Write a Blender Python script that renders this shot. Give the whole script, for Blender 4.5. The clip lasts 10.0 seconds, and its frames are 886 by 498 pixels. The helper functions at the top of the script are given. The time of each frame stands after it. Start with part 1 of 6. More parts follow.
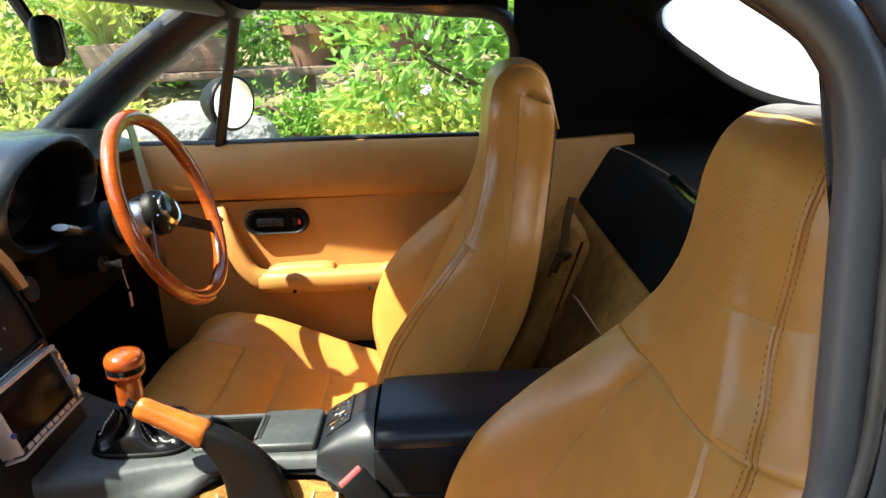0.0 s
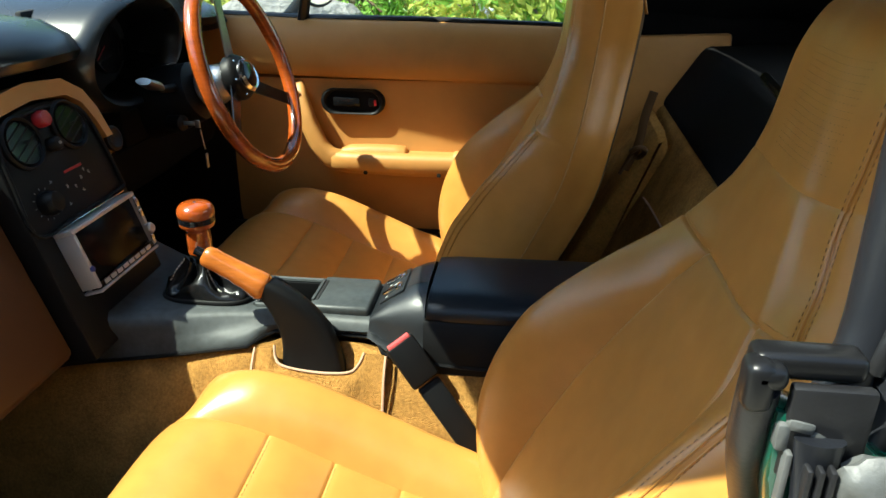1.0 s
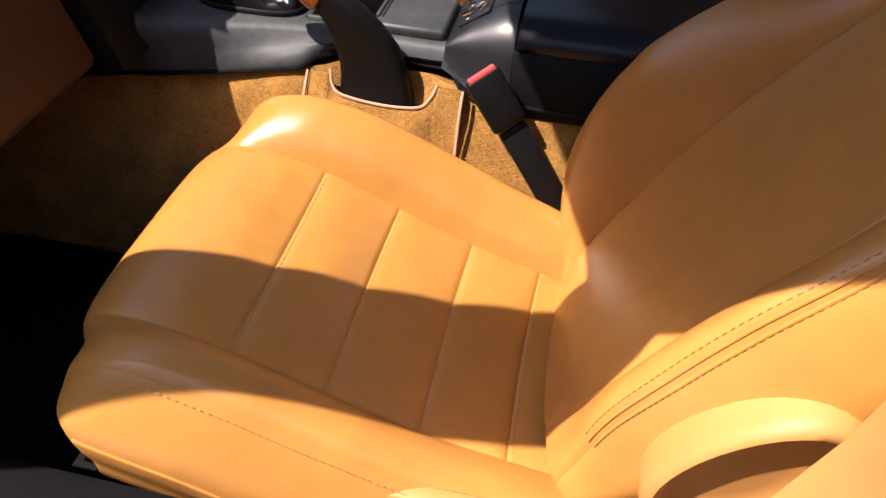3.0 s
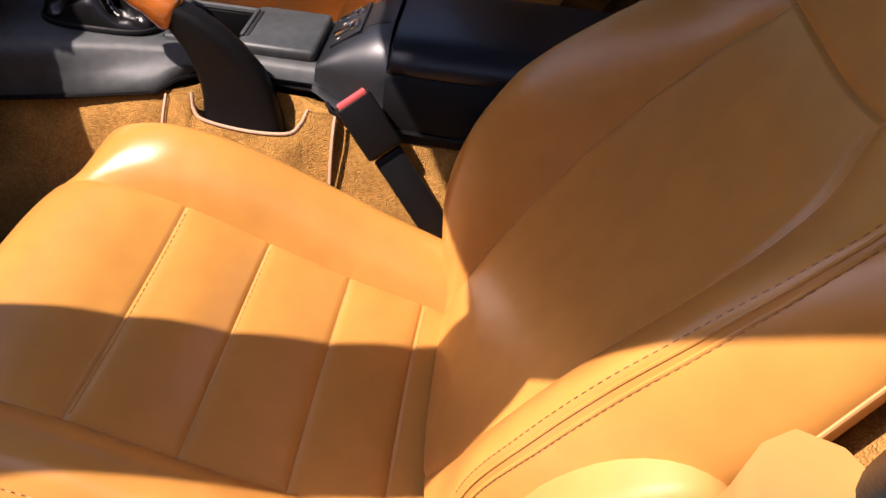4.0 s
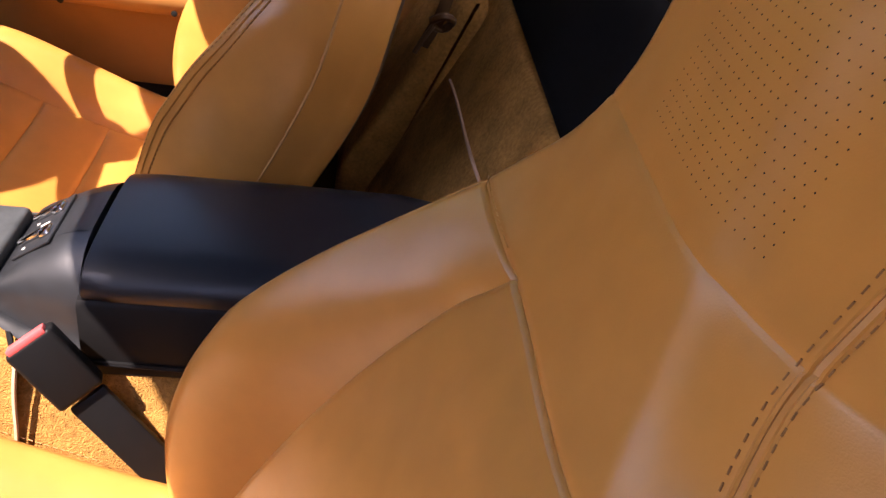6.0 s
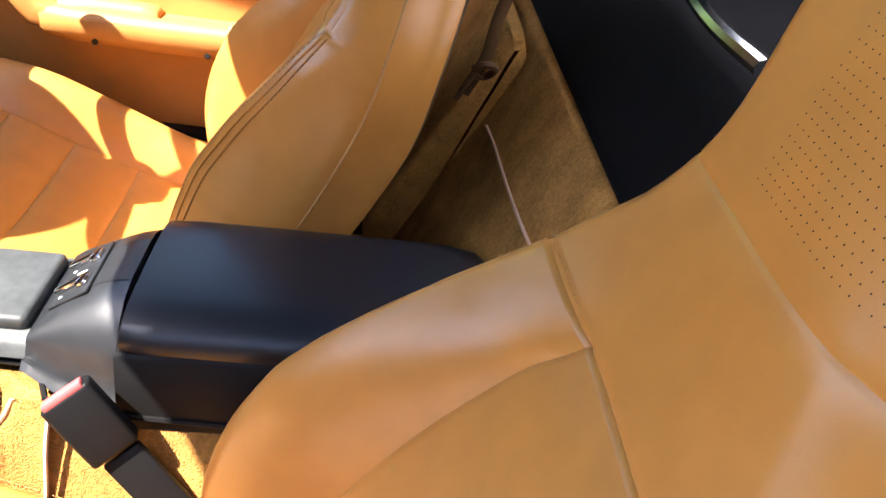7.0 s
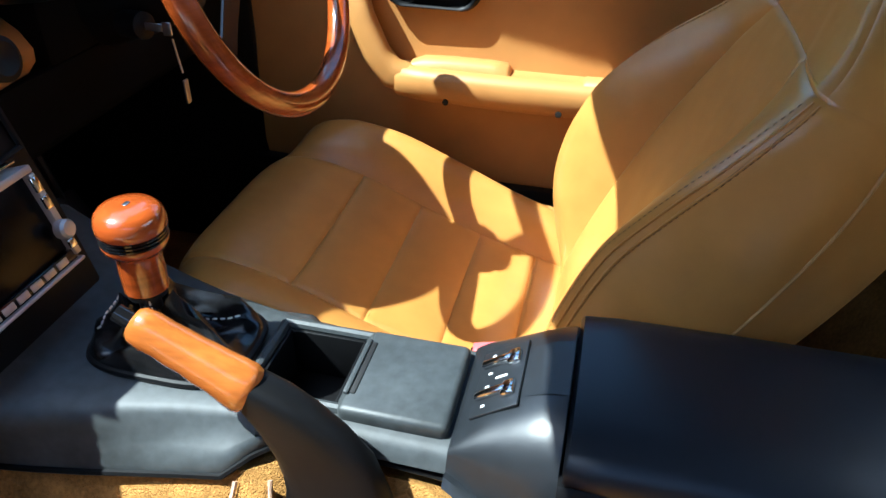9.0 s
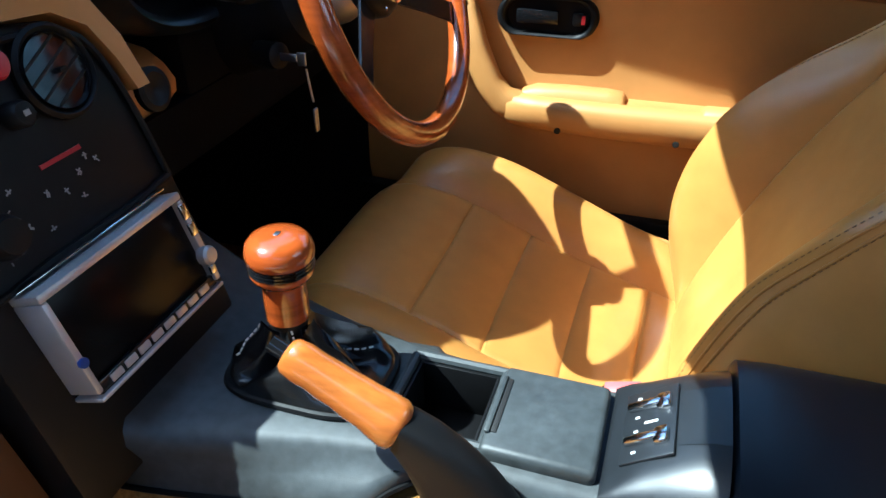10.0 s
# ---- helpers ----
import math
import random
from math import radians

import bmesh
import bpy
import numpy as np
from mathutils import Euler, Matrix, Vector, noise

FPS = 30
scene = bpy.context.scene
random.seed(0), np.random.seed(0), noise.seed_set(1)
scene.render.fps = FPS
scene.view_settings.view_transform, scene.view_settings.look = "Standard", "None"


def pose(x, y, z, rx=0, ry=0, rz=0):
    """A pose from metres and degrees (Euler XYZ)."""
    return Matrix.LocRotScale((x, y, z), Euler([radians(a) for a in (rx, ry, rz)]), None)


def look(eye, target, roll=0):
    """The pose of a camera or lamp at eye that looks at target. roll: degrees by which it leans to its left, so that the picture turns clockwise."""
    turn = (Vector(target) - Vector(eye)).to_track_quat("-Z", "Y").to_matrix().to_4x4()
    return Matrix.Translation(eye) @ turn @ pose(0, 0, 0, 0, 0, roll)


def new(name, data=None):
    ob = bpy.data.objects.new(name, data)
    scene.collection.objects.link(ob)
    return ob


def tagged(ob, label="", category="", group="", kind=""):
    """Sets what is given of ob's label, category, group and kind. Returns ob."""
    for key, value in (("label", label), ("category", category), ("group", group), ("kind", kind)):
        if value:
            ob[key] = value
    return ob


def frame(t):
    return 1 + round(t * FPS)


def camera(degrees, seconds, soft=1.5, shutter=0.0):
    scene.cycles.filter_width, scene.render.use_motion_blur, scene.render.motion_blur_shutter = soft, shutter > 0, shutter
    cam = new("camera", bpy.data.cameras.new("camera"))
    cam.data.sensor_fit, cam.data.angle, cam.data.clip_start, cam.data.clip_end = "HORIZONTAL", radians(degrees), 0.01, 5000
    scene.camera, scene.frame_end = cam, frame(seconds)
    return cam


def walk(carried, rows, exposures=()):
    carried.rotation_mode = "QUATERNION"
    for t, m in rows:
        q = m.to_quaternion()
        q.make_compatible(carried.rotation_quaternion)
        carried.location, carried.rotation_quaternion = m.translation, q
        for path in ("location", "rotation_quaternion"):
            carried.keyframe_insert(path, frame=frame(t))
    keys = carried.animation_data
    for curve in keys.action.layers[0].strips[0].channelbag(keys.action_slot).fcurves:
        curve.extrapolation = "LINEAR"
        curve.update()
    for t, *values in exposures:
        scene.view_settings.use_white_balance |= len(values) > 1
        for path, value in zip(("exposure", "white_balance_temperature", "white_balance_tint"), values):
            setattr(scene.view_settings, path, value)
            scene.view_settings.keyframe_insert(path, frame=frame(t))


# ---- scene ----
cam = camera(63.4, 10.0)
PATH = [
    (0, (0.203, -0.907, 1.087), (0.182, 0.999, 0.482), -3.0),
    (0.5, (0.221, -0.92, 1.062), (0.12, 0.944, 0.345), -1.8),
    (1, (0.225, -0.919, 1.038), (-0.012, 0.889, 0.217), -0.1),
    (1.5, (0.215, -0.901, 1.022), (-0.232, 0.742, -0.027), -0.3),
    (2, (0.181, -0.874, 0.966), (-0.152, 0.647, -0.289), 1.5),
    (2.2, (0.149, -0.867, 0.945), (-0.128, 0.625, -0.357), 2.0),
    (3.3, (0.16, -0.782, 0.94), (-0.087, 0.621, -0.464), 3.3),
    (3.5, (0.173, -0.769, 0.939), (0.004, 0.641, -0.469), 4.7),
    (4, (0.194, -0.744, 0.94), (0.141, 0.705, -0.438), 6.6),
    (4.5, (0.21, -0.711, 0.949), (0.224, 0.755, -0.412), 7.5),
    (5, (0.238, -0.649, 0.963), (0.335, 0.822, -0.39), 9.0),
    (5.5, (0.294, -0.565, 0.985), (0.481, 0.963, -0.292), 9.9),
    (5.7, (0.31, -0.543, 0.991), (0.529, 0.985, -0.28), 9.9),
    (6.8, (0.299, -0.52, 1.007), (0.65, 1.11, -0.098), 12.9),
    (7, (0.275, -0.506, 0.994), (0.512, 1.105, -0.167), 10.7),
    (7.5, (0.203, -0.451, 0.947), (0.21, 1.11, -0.303), 5.3),
    (8, (0.156, -0.392, 0.943), (0.029, 1.231, -0.218), 5.2),
    (8.5, (0.129, -0.388, 0.94), (-0.055, 1.228, -0.223), 4.8),
    (9, (0.078, -0.397, 0.956), (-0.289, 1.21, -0.177), 1.0),
    (9.5, (0.045, -0.406, 0.964), (-0.428, 1.186, -0.15), -0.5),
    (10, (0.01, -0.399, 0.957), (-0.531, 1.194, -0.125), -0.9),
]
EXPOSURES = [(0.0, 2.2, 6500, 6), (0.5, 1.85, 6500, 4), (1.0, 1.65, 6200, -4), (1.5, 1.5, 6300, 4), (2.0, 1.4, 6600, 20), (3.5, 1.2, 6700, 30), (5.5, 1.75, 7000, 38), (6.8, 3.0, 6600, 22), (7.0, 3.05, 6500, 20), (7.5, 2.85, 6000, 14), (8.5, 2.0, 5400, 6), (10.0, 1.95, 5000, -1)]
walk(cam, [(t, look(eye, target, roll)) for t, eye, target, roll in PATH], EXPOSURES)


# ---- world, sun, exposure ----
SUN_TO = Vector((0.62, 0.255, -1.0)).normalized()      # the way the sunlight travels
elev = math.asin(-SUN_TO.z)
world = bpy.data.worlds.new("sky")
scene.world = world
world.use_nodes = True
wn = world.node_tree.nodes
sky = wn.new("ShaderNodeTexSky")
sky.sky_type, sky.sun_disc = "NISHITA", False
sky.sun_elevation = elev
sky.sun_rotation = math.atan2(-SUN_TO.x, -SUN_TO.y)
world.node_tree.links.new(sky.outputs[0], wn["Background"].inputs[0])
wn["Background"].inputs[1].default_value = 0.15
sun_data = bpy.data.lights.new("sun", "SUN")
sun_data.energy, sun_data.angle, sun_data.color = 5.0, radians(0.55), (1.0, 0.93, 0.82)
sun = new("sun", sun_data)
sun.matrix_world = look((0, 0, 8), tuple(Vector((0, 0, 8)) + SUN_TO))

# ---- materials ----


def material(name, color, rough=0.5, metal=0.0, vary=0.18, scale=40.0, bump=0.15, bump_scale=400.0, coat=0.0, spec=0.5,
             sag=0.0, sheen=0.0, kind="noise", stretch=(1, 1, 1), dist=0.002, tint=None):
    m = bpy.data.materials.new(name)
    m.use_nodes = True
    nt = m.node_tree
    n, link = nt.nodes, nt.links.new
    b = n["Principled BSDF"]
    b.inputs["Roughness"].default_value, b.inputs["Metallic"].default_value = rough, metal
    b.inputs["Coat Weight"].default_value, b.inputs["Specular IOR Level"].default_value = coat, spec
    b.inputs["Coat Roughness"].default_value = 0.12
    b.inputs["Sheen Weight"].default_value = sheen
    tc = n.new("ShaderNodeTexCoord")
    mp = n.new("ShaderNodeMapping")
    mp.inputs["Scale"].default_value = stretch
    link(tc.outputs["Object"], mp.inputs[0])
    grain = n.new("ShaderNodeTexNoise")
    grain.inputs["Scale"].default_value, grain.inputs["Detail"].default_value = scale, 6
    link(mp.outputs[0], grain.inputs["Vector"])
    broad = n.new("ShaderNodeTexNoise")
    broad.inputs["Scale"].default_value, broad.inputs["Detail"].default_value = max(scale / 9, 1.5), 3
    link(mp.outputs[0], broad.inputs["Vector"])
    both = n.new("ShaderNodeMath")
    both.operation = "ADD"
    link(grain.outputs[0], both.inputs[0])
    link(broad.outputs[0], both.inputs[1])
    ramp = n.new("ShaderNodeMapRange")
    ramp.inputs[1].default_value, ramp.inputs[2].default_value = 0.6, 1.4
    link(both.outputs[0], ramp.inputs[0])
    mix = n.new("ShaderNodeMix")
    mix.data_type = "RGBA"
    dark = tuple(c * (1 - vary) for c in color)
    light = tint or tuple(min(1, c * (1 + vary * 0.7)) for c in color)
    mix.inputs[6].default_value, mix.inputs[7].default_value = (*dark, 1), (*light, 1)
    link(ramp.outputs[0], mix.inputs[0])
    link(mix.outputs[2], b.inputs["Base Color"])
    rr = n.new("ShaderNodeMapRange")
    rr.inputs[3].default_value, rr.inputs[4].default_value = max(rough - 0.09, 0.02), min(rough + 0.11, 1)
    link(broad.outputs[0], rr.inputs[0])
    link(rr.outputs[0], b.inputs["Roughness"])
    if bump:
        bp = n.new("ShaderNodeBump")
        bp.inputs["Strength"].default_value, bp.inputs["Distance"].default_value = bump, dist
        if kind == "leather":
            t = n.new("ShaderNodeTexVoronoi")
            t.feature = "DISTANCE_TO_EDGE"
            t.inputs["Scale"].default_value = bump_scale
            link(mp.outputs[0], t.inputs["Vector"])
            src = t.outputs[0]
        else:
            t = n.new("ShaderNodeTexNoise")
            t.inputs["Scale"].default_value, t.inputs["Detail"].default_value = bump_scale, 4
            link(mp.outputs[0], t.inputs["Vector"])
            src = t.outputs[0]
        link(src, bp.inputs["Height"])
        link(bp.outputs[0], b.inputs["Normal"])
        if sag:
            soft = n.new("ShaderNodeTexNoise")
            soft.inputs["Scale"].default_value, soft.inputs["Detail"].default_value = 11, 2
            link(mp.outputs[0], soft.inputs["Vector"])
            sb = n.new("ShaderNodeBump")
            sb.inputs["Strength"].default_value, sb.inputs["Distance"].default_value = sag, 0.012
            link(soft.outputs[0], sb.inputs["Height"])
            link(sb.outputs[0], bp.inputs["Normal"])
    return m


LEATHER = material("tan_leather", (0.51, 0.234, 0.05), 0.31, vary=0.14, scale=30, bump=0.10, bump_scale=700, kind="leather", dist=0.0006, spec=0.5, sag=0.25)
THREAD = material("tan_thread", (0.46, 0.25, 0.085), 0.7, bump=0)
BROWN_THREAD = material("brown_thread", (0.23, 0.11, 0.035), 0.7, bump=0)
VINYL = material("tan_vinyl", (0.48, 0.23, 0.062), 0.5, vary=0.12, scale=24, bump=0.12, bump_scale=800, kind="leather", dist=0.0005, spec=0.4)
CARPET = material("tan_carpet", (0.44, 0.225, 0.06), 0.95, vary=0.5, scale=230, bump=1.0, bump_scale=620, dist=0.004, sheen=0.0, spec=0.1)
BINDING = material("pale_binding", (0.50, 0.32, 0.21), 0.8, bump=0.3, bump_scale=900)
BLACK_PLASTIC = material("black_plastic", (0.006, 0.006, 0.0065), 0.45, vary=0.2, scale=60, bump=0.25, bump_scale=1400, dist=0.0004, spec=0.18)
GREY_PLASTIC = material("worn_grey_plastic", (0.046, 0.052, 0.054), 0.48, vary=0.5, scale=90, bump=0.3, bump_scale=1400, dist=0.0004)
BLACK_VINYL = material("black_vinyl", (0.006, 0.009, 0.015), 0.36, vary=0.15, scale=50, bump=0.12, bump_scale=900, kind="leather", dist=0.0005)
DASH_VINYL = material("black_dash_vinyl", (0.007, 0.009, 0.010), 0.27, vary=0.15, scale=50, bump=0.10, bump_scale=900, kind="leather", dist=0.0004, spec=0.75)
SCREEN_BLACK = material("screen_black", (0.003, 0.003, 0.0035), 0.25, vary=0.1, bump=0, spec=0.12)
HUMP_PLASTIC = material("satin_black_plastic", (0.014, 0.016, 0.019), 0.34, vary=0.3, scale=60, bump=0.2, bump_scale=1400, dist=0.0003, spec=0.5)
BLACK_GLOSS = material("gloss_black", (0.008, 0.008, 0.009), 0.12, vary=0.1, bump=0)
DARK_RECESS = material("dark_recess", (0.006, 0.006, 0.006), 0.7, bump=0)
BOOT_LEATHER = material("black_leather", (0.008, 0.008, 0.0085), 0.21, vary=0.2, scale=60, bump=0.2, bump_scale=600, kind="leather", dist=0.0006)
WHITE_THREAD = material("white_thread", (0.7, 0.68, 0.62), 0.7, bump=0)
WOOD = material("varnished_wood", (0.37, 0.070, 0.010), 0.16, vary=0.45, scale=28, bump=0.04, bump_scale=200, coat=0.8, stretch=(1, 1, 6))
GRIP_WOOD = material("pale_varnished_wood", (0.46, 0.135, 0.022), 0.2, vary=0.35, scale=30, bump=0.05, bump_scale=240, coat=0.6, stretch=(1.2, 7, 7))
CHROME = material("chrome", (0.75, 0.75, 0.76), 0.14, metal=1.0, vary=0.05, bump=0)
SILVER = material("silver_plastic", (0.52, 0.50, 0.50), 0.35, metal=0.55, vary=0.1, scale=50, bump=0.1, bump_scale=900, dist=0.0003)
BRUSHED = material("brushed_metal", (0.42, 0.43, 0.44), 0.32, metal=1.0, vary=0.15, scale=90, bump=0.1)
RUBBER = material("grey_rubber", (0.009, 0.010, 0.013), 0.38, vary=0.6, scale=30, bump=0.4, bump_scale=120, dist=0.001, stretch=(1, 1, 0.25))
RUBBER_BLACK = material("black_rubber", (0.01, 0.01, 0.011), 0.38, vary=0.3, scale=60, bump=0.3, bump_scale=300, dist=0.0008)
GREEN_PAINT = material("dark_green_paint", (0.007, 0.060, 0.036), 0.2, vary=0.08, bump=0, coat=0.9)
RED_PLASTIC = material("red_plastic", (0.36, 0.015, 0.02), 0.35, vary=0.12, bump=0)
PALE_RED = material("faded_red_plastic", (0.62, 0.10, 0.10), 0.4, vary=0.12, bump=0)
CANVAS = material("black_canvas", (0.0045, 0.0045, 0.005), 0.95, vary=0.3, scale=120, bump=0.4, bump_scale=900, dist=0.0008, spec=0.1)
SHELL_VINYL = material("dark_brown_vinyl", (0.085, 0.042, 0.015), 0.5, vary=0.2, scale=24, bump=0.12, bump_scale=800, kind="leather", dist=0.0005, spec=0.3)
# tan dash vinyl made darker: the dashboard's shade is put into the colour
SHADED_VINYL = material("shaded_tan_vinyl", (0.08, 0.033, 0.010), 0.5, vary=0.15, scale=24, bump=0.12, bump_scale=800, kind="leather", dist=0.0005, spec=0.35)
WHITE_MARK = material("white_print", (0.7, 0.7, 0.68), 0.5, bump=0)
CREAM = material("cream_label", (0.36, 0.30, 0.18), 0.6, vary=0.2, bump=0)
MIRROR = material("mirror_glass", (0.9, 0.9, 0.9), 0.02, metal=1.0, vary=0, bump=0)
STEEL = material("dull_steel", (0.4, 0.4, 0.4), 0.35, metal=1.0, bump=0.1)


def glass(name, color=(1, 1, 1), rough=0.0, weight=0.10):
    m = bpy.data.materials.new(name)
    m.use_nodes = True
    nt = m.node_tree
    n, link = nt.nodes, nt.links.new
    n.remove(n["Principled BSDF"])
    tr, gl, mx = n.new("ShaderNodeBsdfTransparent"), n.new("ShaderNodeBsdfGlossy"), n.new("ShaderNodeMixShader")
    lw, pw = n.new("ShaderNodeLayerWeight"), n.new("ShaderNodeMath")
    lw.inputs[0].default_value = 0.5
    pw.operation = "POWER"
    pw.inputs[1].default_value = 5.0
    link(lw.outputs["Facing"], pw.inputs[0])
    fr = n.new("ShaderNodeMapRange")
    fr.inputs[3].default_value, fr.inputs[4].default_value = 0.05, 0.75
    link(pw.outputs[0], fr.inputs[0])
    tr.inputs[0].default_value = (*color, 1)
    gl.inputs["Roughness"].default_value = rough
    link(fr.outputs[0], mx.inputs[0])
    link(tr.outputs[0], mx.inputs[1])
    link(gl.outputs[0], mx.inputs[2])
    link(mx.outputs[0], n["Material Output"].inputs[0])
    return m


GLASS = glass("window_glass", (0.93, 0.96, 0.94))
SCREEN_GLASS = glass("windscreen_glass", (0.86, 0.89, 0.86))


def hazy():
    m = bpy.data.materials.new("hazy_vinyl_window")
    m.use_nodes = True
    nt = m.node_tree
    n, link = nt.nodes, nt.links.new
    n.remove(n["Principled BSDF"])
    tr, tl, mx = n.new("ShaderNodeBsdfTransparent"), n.new("ShaderNodeBsdfTranslucent"), n.new("ShaderNodeMixShader")
    tr.inputs[0].default_value, tl.inputs[0].default_value = (0.95, 0.95, 0.93, 1), (0.92, 0.92, 0.90, 1)
    tex = n.new("ShaderNodeTexNoise")
    tex.inputs["Scale"].default_value, tex.inputs["Detail"].default_value = 9, 5
    rg = n.new("ShaderNodeMapRange")
    rg.inputs[1].default_value, rg.inputs[2].default_value = 0.3, 0.7
    rg.inputs[3].default_value, rg.inputs[4].default_value = 0.35, 0.7
    tc = n.new("ShaderNodeTexCoord")
    link(tc.outputs["Object"], tex.inputs["Vector"])
    link(tex.outputs[0], rg.inputs[0])
    link(rg.outputs[0], mx.inputs[0])
    link(tr.outputs[0], mx.inputs[1])
    link(tl.outputs[0], mx.inputs[2])
    link(mx.outputs[0], n["Material Output"].inputs[0])
    return m


HAZY = hazy()


def leaf_material(name, color, dark):
    m = bpy.data.materials.new(name)
    m.use_nodes = True
    nt = m.node_tree
    n, link = nt.nodes, nt.links.new
    b = n["Principled BSDF"]
    b.inputs["Roughness"].default_value = 0.45
    geo = n.new("ShaderNodeNewGeometry")
    mix = n.new("ShaderNodeMix")
    mix.data_type = "RGBA"
    mix.inputs[6].default_value, mix.inputs[7].default_value = (*dark, 1), (*color, 1)
    link(geo.outputs["Random Per Island"], mix.inputs[0])
    link(mix.outputs[2], b.inputs["Base Color"])
    tl, mx = n.new("ShaderNodeBsdfTranslucent"), n.new("ShaderNodeMixShader")
    link(mix.outputs[2], tl.inputs[0])
    mx.inputs[0].default_value = 0.45
    link(b.outputs[0], mx.inputs[1])
    link(tl.outputs[0], mx.inputs[2])
    link(mx.outputs[0], n["Material Output"].inputs[0])
    return m


LEAF = leaf_material("green_leaf", (0.30, 0.50, 0.09), (0.12, 0.28, 0.035))
LEAF_YELLOW = leaf_material("yellow_green_leaf", (0.62, 0.64, 0.16), (0.30, 0.40, 0.06))
LEAF_DARK = leaf_material("dark_green_leaf", (0.16, 0.30, 0.05), (0.05, 0.13, 0.02))
PETAL = material("white_petal", (0.8, 0.78, 0.8), 0.5, bump=0)
PETAL_RED = material("red_petal", (0.6, 0.04, 0.03), 0.5, bump=0)
BARK = material("brown_bark", (0.12, 0.075, 0.045), 0.9, vary=0.5, scale=30, bump=0.8, bump_scale=60, dist=0.01)
TERRACOTTA = material("brown_terracotta", (0.20, 0.10, 0.06), 0.8, vary=0.3, scale=14, bump=0.3, bump_scale=120, dist=0.003)
OLD_WOOD = material("weathered_wood", (0.20, 0.13, 0.09), 0.85, vary=0.4, scale=22, bump=0.6, bump_scale=60, stretch=(0.3, 4, 4), dist=0.004)
ROCK = material("grey_rock", (0.24, 0.23, 0.22), 0.9, vary=0.5, scale=10, bump=1.0, bump_scale=26, dist=0.03)
SOIL = material("garden_soil", (0.19, 0.16, 0.08), 0.95, vary=0.5, scale=12, bump=0.8, bump_scale=50, dist=0.02)
GRAVEL = material("pale_concrete", (0.36, 0.335, 0.28), 0.9, vary=0.25, scale=6, bump=0.5, bump_scale=60, dist=0.01)
ZINC = material("galvanised_steel", (0.5, 0.52, 0.53), 0.45, metal=0.7, vary=0.2, bump=0.1)

# ---- mesh helpers ----
ORIGIN = {}


def thing(name, base, label, category, group="", kind=""):
    ob = new(name)
    ob.empty_display_size = 0.05
    ob.location = base
    ORIGIN[ob.name] = Vector(base)
    return tagged(ob, label, category, group, kind)


def finish(bm, m, angle=38):
    bmesh.ops.recalc_face_normals(bm, faces=bm.faces)
    for f in bm.faces:
        f.smooth = True
    me = bpy.data.meshes.new("mesh")
    bm.to_mesh(me)
    bm.free()
    me.set_sharp_from_angle(angle=radians(angle))
    me.materials.append(m)
    return me


def part(name, bm, m, parent, label="", angle=38, kind=""):
    """One mesh under a thing or a part; the bmesh is in world metres."""
    base = ORIGIN[parent.name]
    bmesh.ops.translate(bm, verts=bm.verts, vec=-base)
    me = finish(bm, m, angle)
    me.name = name
    ob = new(name, me)
    ob.parent = parent
    ORIGIN[ob.name] = base
    return tagged(ob, label, kind=kind)


def whole(name, bm, m, label, category, kind="", group="", angle=38):
    """A thing made of one mesh; its origin is the middle of its underside."""
    lo = Vector([min(v.co[k] for v in bm.verts) for k in range(3)])
    hi = Vector([max(v.co[k] for v in bm.verts) for k in range(3)])
    base = Vector(((lo.x + hi.x) / 2, (lo.y + hi.y) / 2, lo.z))
    bmesh.ops.translate(bm, verts=bm.verts, vec=-base)
    me = finish(bm, m, angle)
    me.name = name
    ob = new(name, me)
    ob.location = base
    ORIGIN[ob.name] = base
    return tagged(ob, label, category, group, kind)


def cat(keys, n):
    """n points along a Catmull-Rom curve through keys, evenly spaced by length."""
    k = np.array(keys, float)
    k = np.vstack([2 * k[0] - k[1], k, 2 * k[-1] - k[-2]])
    out = []
    for i in range(1, len(k) - 2):
        p0, p1, p2, p3 = k[i - 1:i + 3]
        for t in np.linspace(0, 1, 24, endpoint=False):
            out.append(0.5 * (2 * p1 + (p2 - p0) * t + (2 * p0 - 5 * p1 + 4 * p2 - p3) * t * t + (3 * p1 - p0 - 3 * p2 + p3) * t ** 3))
    out.append(k[-2])
    out = np.array(out)
    s = np.r_[0, np.cumsum(np.linalg.norm(np.diff(out, axis=0), axis=1))]
    at = np.linspace(0, s[-1], n)
    return np.stack([np.interp(at, s, out[:, c]) for c in range(out.shape[1])], 1)


def smooth1(x, keys):
    """A smooth function through (x, value) keys."""
    kx, ky = np.array([k[0] for k in keys], float), np.array([k[1] for k in keys], float)
    sl = np.gradient(ky, kx)
    for i in range(1, len(kx) - 1):
        if (ky[i] - ky[i - 1]) * (ky[i + 1] - ky[i]) <= 0:
            sl[i] = 0
    x = min(max(x, kx[0]), kx[-1])
    i = min(max(int(np.searchsorted(kx, x)) - 1, 0), len(kx) - 2)
    h = kx[i + 1] - kx[i]
    t = (x - kx[i]) / h
    return float((2 * t ** 3 - 3 * t * t + 1) * ky[i] + (t ** 3 - 2 * t * t + t) * h * sl[i]
                 + (3 * t * t - 2 * t ** 3) * ky[i + 1] + (t ** 3 - t * t) * h * sl[i + 1])


